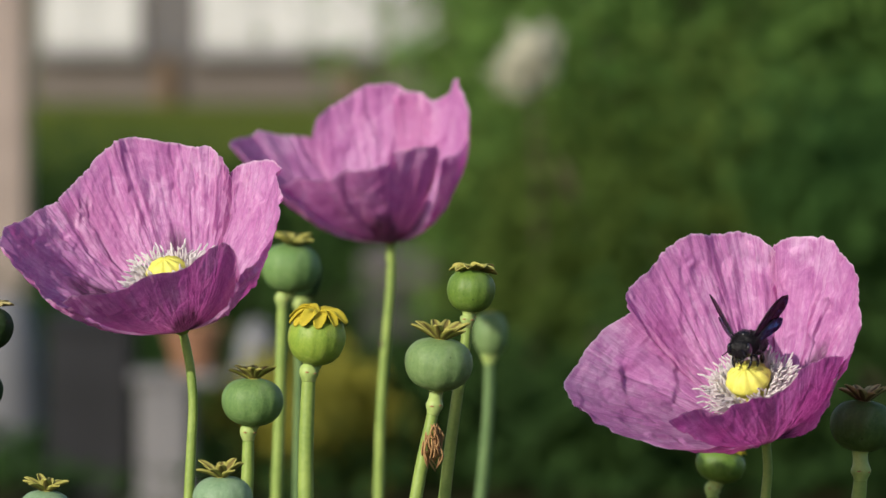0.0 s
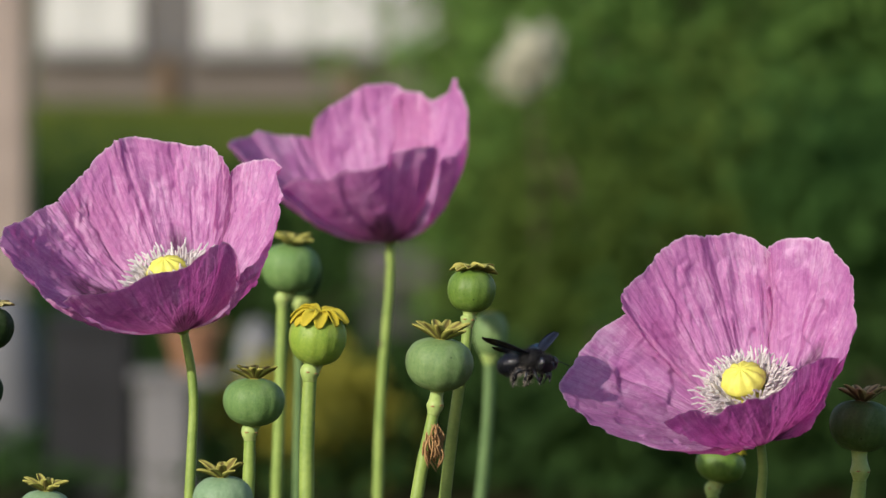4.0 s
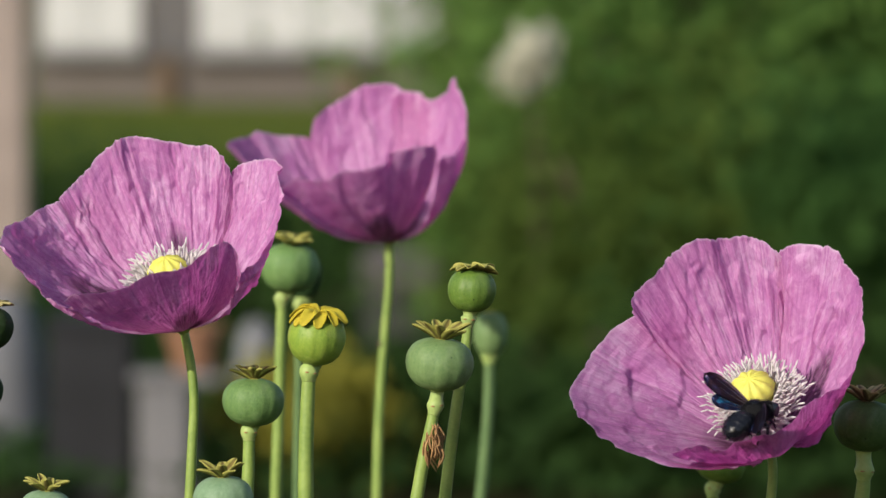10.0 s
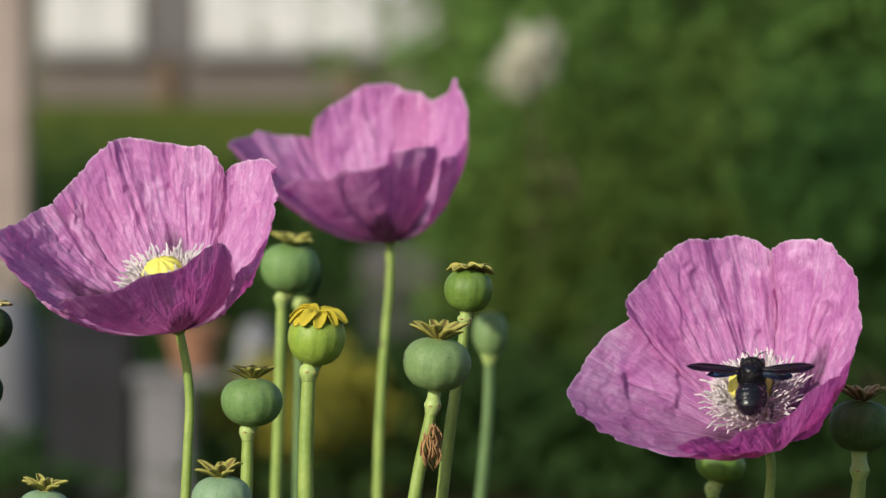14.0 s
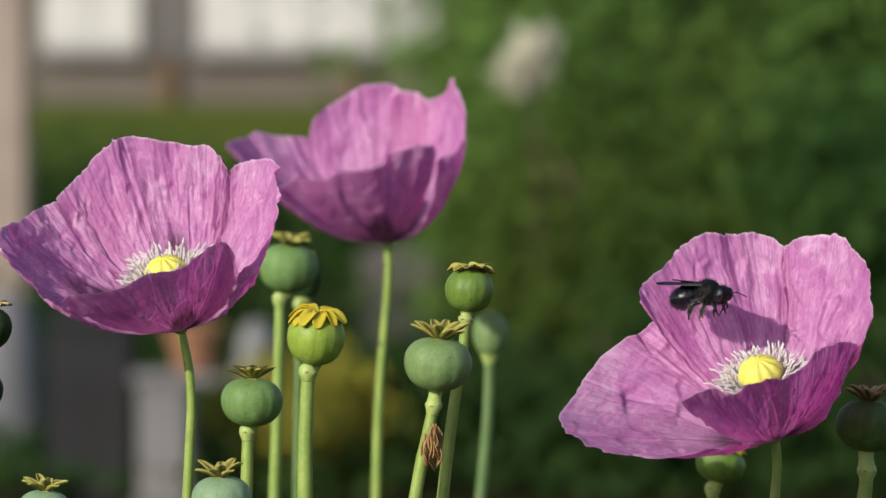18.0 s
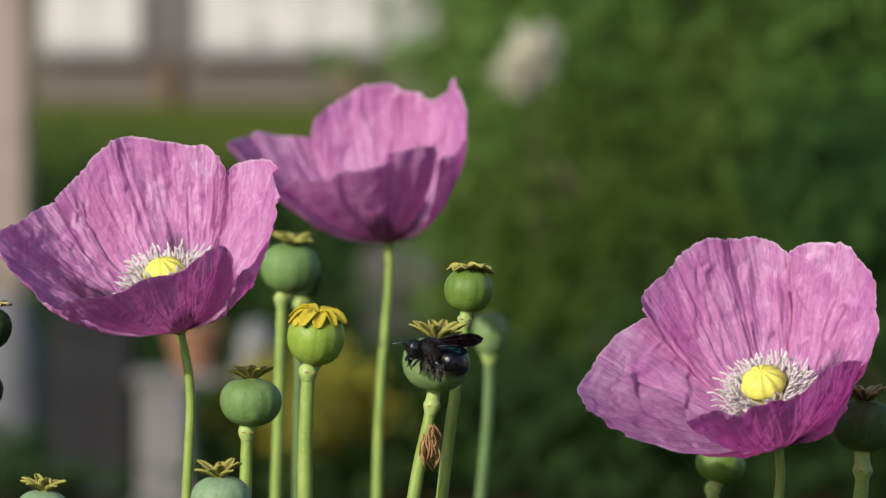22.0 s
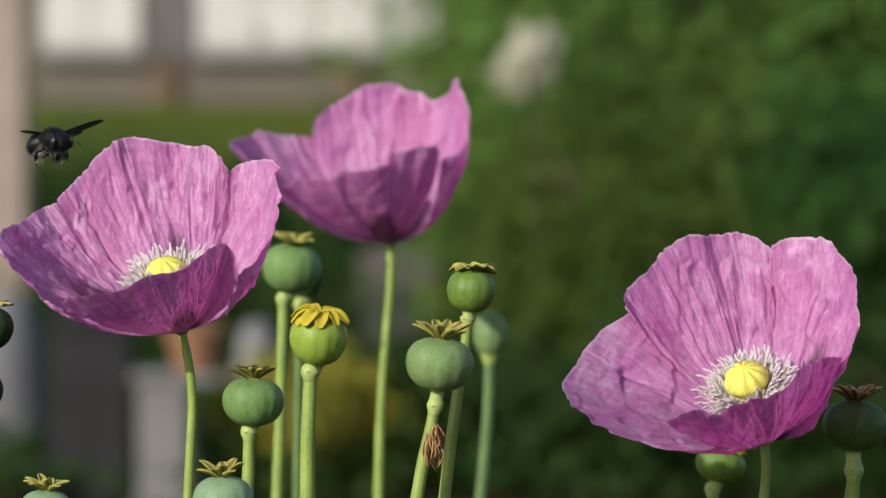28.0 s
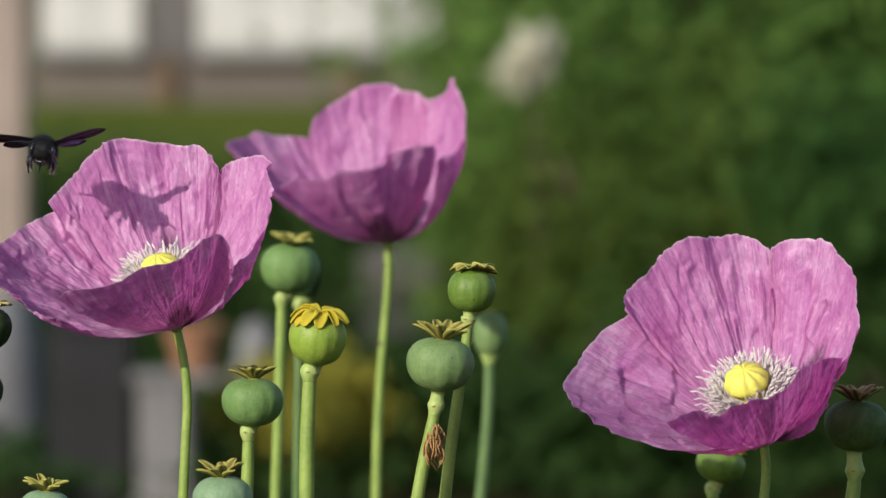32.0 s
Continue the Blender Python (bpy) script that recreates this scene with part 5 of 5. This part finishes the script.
    nod = [(0, -0.5, 0.4, 0.1), (0.5, -0.9, 0.5, 0.1), (1, -1.2, 0.4, 0.1), (1.5, -1.1, 0.4, 0.1), (2, -1, 0.4, 0.1), (2.5, -0.3, 0.1, 0), (3, -0.5, 0.5, 0), (3.5, -0.7, 0.4, 0.1), (5.5, 0.3, -0.2, 0.1), (6, 0, 0, 0), (6.5, -0.4, 0.3, 0.1), (7, -1, 0.4, 0.2), (7.5, -1, 0.1, -0), (8, -0.6, 0.1, -0), (8.5, -0.3, -0.2, -0.1), (9, -0.4, 0.1, -0), (9.5, -0.4, 0.1, -0), (10, -0.6, 0.4, 0.1), (10.5, -0.4, 0.3, 0.2), (11, -0.4, -0.1, 0.1), (11.5, -0.2, 0, -0), (12, -0.4, 0.3, 0.1), (12.5, -0.6, 0.1, 0), (13, -0.9, 0.4, 0.1), (13.5, -0.4, 0.2, 0.2), (14, -0.4, -0.2, 0), (14.5, -0.4, -0.1, 0), (16.5, -0.7, -0.2, -0.2), (17, -0.4, -0.3, -0.2), (17.5, -0.2, -0, -0.1), (18, -0.5, 0.4, 0.1), (18.5, -0.5, 0.4, 0), (19, -0.6, 0.1, 0), (19.5, -0.7, 0.7, 0), (20, -0.6, 0.7, 0), (20.5, -1.1, 0.5, 0.1), (21, -0.6, 0.4, 0.1), (21.5, -0.7, 0.2, -0.1), (22, 0.5, 0.1, 0), (22.5, -0.1, 0.4, 0.2), (23, -0.4, 0.3, 0.2), (23.5, -1.2, 0.5, 0.1), (24, -1.4, 0.9, 0.2), (24.5, -0.8, 0.6, 0.1), (25, -0.7, 0.1, -0), (25.5, -0.7, 0.1, -0), (27.5, -1.2, 0.4, 0.1), (28, -0.3, 0.2, -0.1), (28.5, -0, 0.3, 0.1), (29, -0.8, 0, 0.3), (29.5, -2.5, 0.3, 0.1), (30, -5, 0.9, 0.1), (30.5, -7, -2.3, 0.3), (31, -5.5, 1, -0.8), (31.5, -3.5, -0.3, 0.4), (32, -2.5, -1, 0.8)]
    poppy_moves(POPPIES[0], sway, nod)
    # sway of a poppy about its foot (millimetres across and up), and the nod of its bloom (degrees)
    sway = [(0, 0.7, 0.3), (0.5, 2.1, 1.4), (1, 2.1, 1.1), (1.5, -0.7, 1.1), (2, -2.1, 1.6), (2.5, -1.4, 1.1), (3, -1.1, 0.3), (3.5, -2.1, -0.3), (5.5, 2.8, -0.3), (6, -0.3, 0.7), (6.5, -1.8, 1.9), (7, -2.5, 1.2), (7.5, -3.5, 1.2), (8, -2.9, 1.4), (8.5, 1.8, 0.9), (9, 5.3, 0.3), (9.5, 4.3, -1.4), (10, 2.8, -2), (10.5, 1.4, -1.7), (11, 0, -2.2), (11.5, -1.1, -2.3), (12, -1.4, -1), (12.5, -0.3, -0.4), (13, 1.4, -0.3), (13.5, 2.5, 0.3), (14, 2.1, -1.1), (14.5, 0.3, -0.7), (16.5, -0.7, -0.7), (17, 1.1, -0), (17.5, 6.4, -0.7), (18, 4.6, 0.9), (18.5, 0, 1), (19, -1.1, 1.7), (19.5, 0, 1.7), (20, -1.4, 1.6), (20.5, -3.2, 1.3), (21, 0, 1), (21.5, 5, -0.3), (22, 6, -1.8), (22.5, 2.8, -2.1), (23, 0.3, -0.3), (23.5, 0.3, -0), (24, 0, 0.7), (24.5, -1.4, 1.1), (25, -0.7, 1.1), (25.5, 2.5, 0.3), (27.5, 0.7, -0.7), (28, 0, -0), (28.5, -1.1, 0.7), (29, -1.1, 0.7), (29.5, 0.7, -0), (30, 2.1, 0.3), (30.5, 1.4, -0), (31, 0.7, -0.7), (31.5, 0.7, -1.1), (32, 0, -0.7)]
    nod = [(0, 0, 0, 0), (0.5, 0.3, -0.4, -0.3), (1, -5, -1.2, -1), (1.5, -5, -1.6, -1.5), (2, -5.5, -1.6, -1.5), (2.5, 0.3, -0.5, 0), (3, 0, 0, 0), (3.5, 0, 0, 0), (5.5, -0.6, 0.9, 0.7), (6, 1.4, -1.6, -0.2), (6.5, -1, -0.6, -0.3), (7, -2.5, -0.3, -0.9), (7.5, -3.5, -1.6, -1.6), (8, -4, -1.6, -1.2), (8.5, -2, -1.3, -1.6), (9, -0.7, -0, 1.2), (9.5, 3, -1.4, -0.2), (10, 5, -0.1, -1.6), (10.5, 4.5, -0.8, -0.4), (11, 4, -1.6, -0.1), (11.5, 3.5, -0.9, -0.3), (12, 3, -1.6, -1.1), (12.5, 2.5, -1.6, -1.2), (13, 0.4, -1.6, -0.5), (13.5, -0.3, 0, 0.1), (14, 0.8, -1.6, 0.1), (14.5, 1.4, -1.6, -1.6), (16.5, 0.1, -0.2, 0.2), (17, -0.9, 0.1, 1.6), (17.5, 0.3, -1.6, 0.8), (18, -5, 1.6, 0.6), (18.5, -4, -0.8, 0), (19, -4.5, -0.8, 0), (19.5, -3, 0.6, -0.5), (20, -2, -0.8, -0.1), (20.5, -3, -1.4, -1.6), (21, -6, 0.6, -1.4), (21.5, -0.6, 1.6, -0.2), (22, -0.8, 0.9, 1.3), (22.5, -0.8, -0.3, 0.3), (23, 0.6, -0.7, -0.3), (23.5, -0.2, 0, 0), (24, -0.3, 0.4, 0.5), (24.5, -0.2, -0.4, -0.1), (25, 0.4, -0.5, -0.5), (25.5, -0.2, 0.1, -0.2), (27.5, -0.2, -0.2, -0.3), (28, 0, 0, 0), (28.5, 0.4, -0.4, -0.3), (29, 0.5, -0.6, -0.2), (29.5, -0.3, -0.2, -0.1), (30, -0.2, 0.4, 0.2), (30.5, -0.2, 0.3, 0.3), (31, 0.1, -0.4, -0.3), (31.5, 0.2, -0.7, -0.3), (32, -0.3, -0.1, 0.1)]
    poppy_moves(POPPIES[1], sway, nod)
    petal_droops(POPPIES[1], [(0, 0), (0.5, 2), (1, 12), (1.5, 14), (2, 10), (2.5, 2), (3, 0), (3.5, 0), (5.5, -0.7), (6, -3.6), (6.5, -0.1), (7, 13.2), (7.5, 14), (8, 13.6), (8.5, 6.6), (9, 9.3), (9.5, -1.4), (10, -1.5), (10.5, -3.5), (11, -4.5), (11.5, -2.3), (12, -3), (12.5, -1), (13, -2.7), (13.5, -1.1), (14, -0.6), (14.5, 1), (16.5, -0.3), (17, 0.9), (17.5, -0.3), (18, 14), (18.5, 15), (19, 11), (19.5, 10), (20, 12.5), (20.5, 12.3), (21, 15.4), (21.5, -1.5), (22, 1.6), (22.5, -0.2), (23, 0.4), (23.5, 0.5), (24, 0.8), (24.5, 0.9), (25, 0.4), (25.5, -0.1), (27.5, -0.4), (28, 0), (28.5, -0.4), (29, -0.5), (29.5, -1), (30, -0.3), (30.5, -0.1), (31, -0.3), (31.5, -1.3), (32, -0.6)])
    petal_gives(POPPIES[1], 3, -98, [(0, 0), (9, 0), (9.5, 2.5), (10, 4), (11, 4.5), (12, 4.5), (13, 5), (14, 5.5), (14.5, 4.5), (16.5, 2), (17, 0), (32, 0)])
    petal_gives(POPPIES[1], 2, 10, [(0, 0), (1, 0), (1.5, -2), (2, -3), (2.5, 0), (7, 0), (7.5, -2), (8, -2), (8.5, 0), (17.5, 0), (18, -1), (18.5, -4), (19, -4.5), (19.5, -3), (20, -3), (20.5, -4), (21, -3), (21.5, 0), (32, 0)])
    petal_droops(POPPIES[0], [(0, 0), (28, 0.4), (28.5, -0), (29, 0.4), (29.5, 2.7), (30, 9.9), (30.5, 6.5), (31, 8.1), (31.5, 7), (32, 6.8)])
    sway = [(0, 1.3, 0), (0.5, 0.44, 0), (1, 0, 0), (1.5, 0.44, 0), (2, 1.3, 0), (2.5, 1.3, 0), (3, 0.88, 0), (3.5, 0.88, 0), (5.5, 0.44, 0), (6, 0, 0), (6.5, 0, 0), (7, 1.3, 0), (7.5, 1.8, 0), (8, 1.8, 0), (8.5, 0.44, 0), (9, -0.44, 0), (9.5, -0.44, 0), (10, 0.44, 0), (10.5, 0.88, 0), (11, 2.2, 0), (11.5, 2.2, 0), (12, 0.44, 0), (12.5, -0.44, 0), (13, -1.3, 0), (13.5, -0.88, 0), (14, 0.88, 0), (14.5, 1.3, 0), (16.5, 0, 0), (17, -2.2, 0), (17.5, -1.8, 0), (18, 0, 0), (18.5, 0.88, 0), (19, 2.6, 0), (19.5, 4.4, 0), (20, 1.8, 0), (20.5, -0.44, 0), (21, -1.3, 0), (21.5, 0, 0), (22, 0.44, 0), (22.5, 1.3, 0), (23, 1.3, 0), (23.5, 0.88, 0), (24, 0.44, 0), (24.5, 0.88, 0), (25, 0.88, 0), (25.5, 0.44, 0), (27.5, 1.3, 0), (28, 1.3, 0), (28.5, 2.2, 0), (29, 2.6, 0), (29.5, 0.44, 0), (30, 0, 0), (30.5, -0.44, 0), (31, -0.44, 0), (31.5, -1.3, 0), (32, 0, 0)]
    poppy_moves(POPPIES[2], sway, [(t, 0, 0.3 * x, 0) for t, x, z in sway])
    # seed heads: sideways sway in millimetres
    sways = {
        0: [(0, 0.0), (1, -0.7), (2, 0.0), (3, 0.0), (3.5, 0.4), (5.5, -0.3), (6, 0.0), (7, 0.0), (8, -0.7), (9, -0.7), (10, 0.4), (11, -0.3), (12, -0.3), (13, -0.3), (14, -0.7), (14.5, -0.3), (16.5, -0.7), (17, -1.4), (18, -0.3), (19, 0.0), (20, 0.0), (21, -0.7), (22, -1.1), (23, 0.0), (24, 0.7), (25, -1.1), (25.5, -1.4), (27.5, 0.0), (28, 0.4), (29, -0.3), (30, -0.7), (31, -2.5), (32, 0.7)],
        1: [(0, 0.4), (1, -0.7), (2, 0.0), (3, 0.4), (3.5, 0.7), (5.5, 0.0), (6, 0.0), (7, 0.4), (8, -0.4), (9, -0.7), (10, 0.7), (11, -0.4), (12, 0.0), (13, -0.4), (14, -0.7), (14.5, -0.4), (16.5, -0.4), (17, -1.1), (18, -0.4), (19, 0.4), (20, 0.4), (21, -0.7), (22, -0.7), (23, 0.0), (24, 0.7), (25, -0.7), (25.5, -1.1), (27.5, 0.4), (28, 0.4), (29, 0.0), (30, -0.4), (31, -2.5), (32, 0.7)],
        3: [(0, 0.0), (1, 0.0), (2, 0.4), (3, 0.4), (3.5, 0.4), (5.5, 0.4), (6, 0.0), (7, 0.4), (8, 0.0), (9, 0.0), (10, 0.0), (11, 0.7), (12, 0.0), (13, -0.7), (14, 0.0), (14.5, 0.4), (16.5, -0.3), (17, -0.7), (18, -0.3), (19, 0.7), (20, 0.4), (21, -0.7), (22, -0.3), (23, 0.0), (24, -0.3), (25, 0.4), (25.5, 0.0), (27.5, 0.0), (28, 0.7), (29, 1.1), (30, -0.3), (31, -0.7), (32, 0.4)],
        4: [(0, 0.4), (1, 0.0), (2, 0.4), (3, 0.4), (3.5, 0.4), (5.5, 0.0), (6, 0.0), (7, 0.4), (8, 0.4), (9, 0.0), (10, 0.0), (11, 0.8), (12, 0.4), (13, -0.4), (14, 0.0), (14.5, 0.4), (16.5, 0.0), (17, -0.4), (18, -0.8), (19, 1.2), (20, 0.8), (21, -0.8), (22, 0.0), (23, 0.4), (24, 0.4), (25, 0.0), (25.5, -0.4), (27.5, 0.4), (28, 0.8), (29, 0.4), (30, 0.0), (31, -0.8), (32, 0.0)],
        6: [(0, 0.0), (1, 0.0), (2, 0.0), (3, 0.7), (3.5, 0.7), (5.5, 0.0), (6, 0.0), (7, 0.7), (8, 0.0), (9, 0.0), (10, 0.3), (11, 0.3), (12, 0.0), (13, 0.0), (14, -0.3), (14.5, 0.0), (16.5, 0.0), (17, -0.3), (18, -0.3), (19, 0.7), (20, 0.3), (21, 0.0), (22, -0.7), (23, 0.7), (24, 0.3), (25, 0.0), (25.5, -0.3), (27.5, 0.3), (28, 0.3), (29, 0.3), (30, 0.0), (31, -0.7), (32, 0.0)],
        7: [(0, 0.0), (1, 0.0), (2, 0.0), (3, 0.7), (3.5, 0.3), (5.5, 0.0), (6, 0.0), (7, 0.3), (8, 0.0), (9, 0.0), (10, 0.3), (11, 0.0), (12, 0.0), (13, 0.0), (14, -0.4), (14.5, 0.0), (16.5, 0.0), (17, -0.7), (18, -0.4), (19, 0.3), (20, 0.3), (21, 0.0), (22, -0.7), (23, 0.3), (24, 0.3), (25, -0.4), (25.5, -0.7), (27.5, 0.3), (28, 0.3), (29, 0.0), (30, -0.4), (31, -1.1), (32, 0.0)],
        8: [(0, 0.0), (1, -0.4), (2, 0.0), (3, 0.7), (3.5, 0.3), (5.5, -0.4), (6, 0.0), (7, 0.3), (8, -0.4), (9, 0.0), (10, 0.3), (11, 0.0), (12, 0.0), (13, -0.4), (14, -0.4), (14.5, 0.0), (16.5, -0.4), (17, -0.7), (18, -0.4), (19, 0.3), (20, 0.0), (21, 0.0), (22, -1.1), (23, 0.3), (24, 0.3), (25, -0.4), (25.5, -0.7), (27.5, 0.3), (28, 0.3), (29, 0.0), (30, -0.4), (31, -1.1), (32, 0.0)],
        9: [(0, 0.0), (1, -0.4), (2, 0.0), (3, 0.4), (3.5, 0.4), (5.5, -0.4), (6, 0.0), (7, 0.4), (8, -0.4), (9, 0.0), (10, 0.0), (11, 0.0), (12, 0.0), (13, -0.4), (14, -0.4), (14.5, -0.4), (16.5, -0.4), (17, -0.7), (18, -0.7), (19, 0.4), (20, 0.4), (21, -0.4), (22, -0.7), (23, -0.4), (24, 0.7), (25, -0.7), (25.5, -1.4), (27.5, 0.0), (28, 0.0), (29, 0.4), (30, 0.0), (31, 1.4), (32, -0.7)],
        11: [(0, 0.7), (0.5, 1.3), (1, 1.5), (1.5, 1.8), (2, -0.5), (2.5, -4.6), (3, -5.7), (3.5, -1.6), (5.5, 1.8), (6, 0.0), (6.5, -3.1), (7, -4.6), (7.5, -3.1), (8, -0.2), (8.5, 1.8), (9, 1.3), (9.5, 2.0), (10, 2.2), (10.5, 0.4), (11, -1.8), (11.5, -2.2), (12, -1.6), (12.5, -0.7), (13, 0.4), (13.5, 0.4), (14, 0.2), (14.5, 0.4), (16.5, -1.6), (17, 0.2), (17.5, 1.1), (18, 3.3), (18.5, 4.4), (19, -0.4), (19.5, -4.9), (20, -4.9), (20.5, -0.4), (21, 0.4), (21.5, 0.7), (22, 1.5), (22.5, 2.2), (23, 1.1), (23.5, -2.4), (24, -3.8), (24.5, -2.4), (25, -0.4), (25.5, -0.2), (27.5, -1.3), (28, -2.4), (28.5, -1.6), (29, -1.3), (29.5, -1.1), (30, -0.7), (30.5, 0.0), (31, 0.2), (31.5, -0.7), (32, -2.0)],
    }
    for i, rows in sways.items():
        ob = SEED_HEADS[i]
        base = ob.matrix_basis.copy()
        walk(ob, [(t, base @ pose(0, 0, 0, 0, math.degrees(x / 1050), 0)) for t, x in rows])


motions()
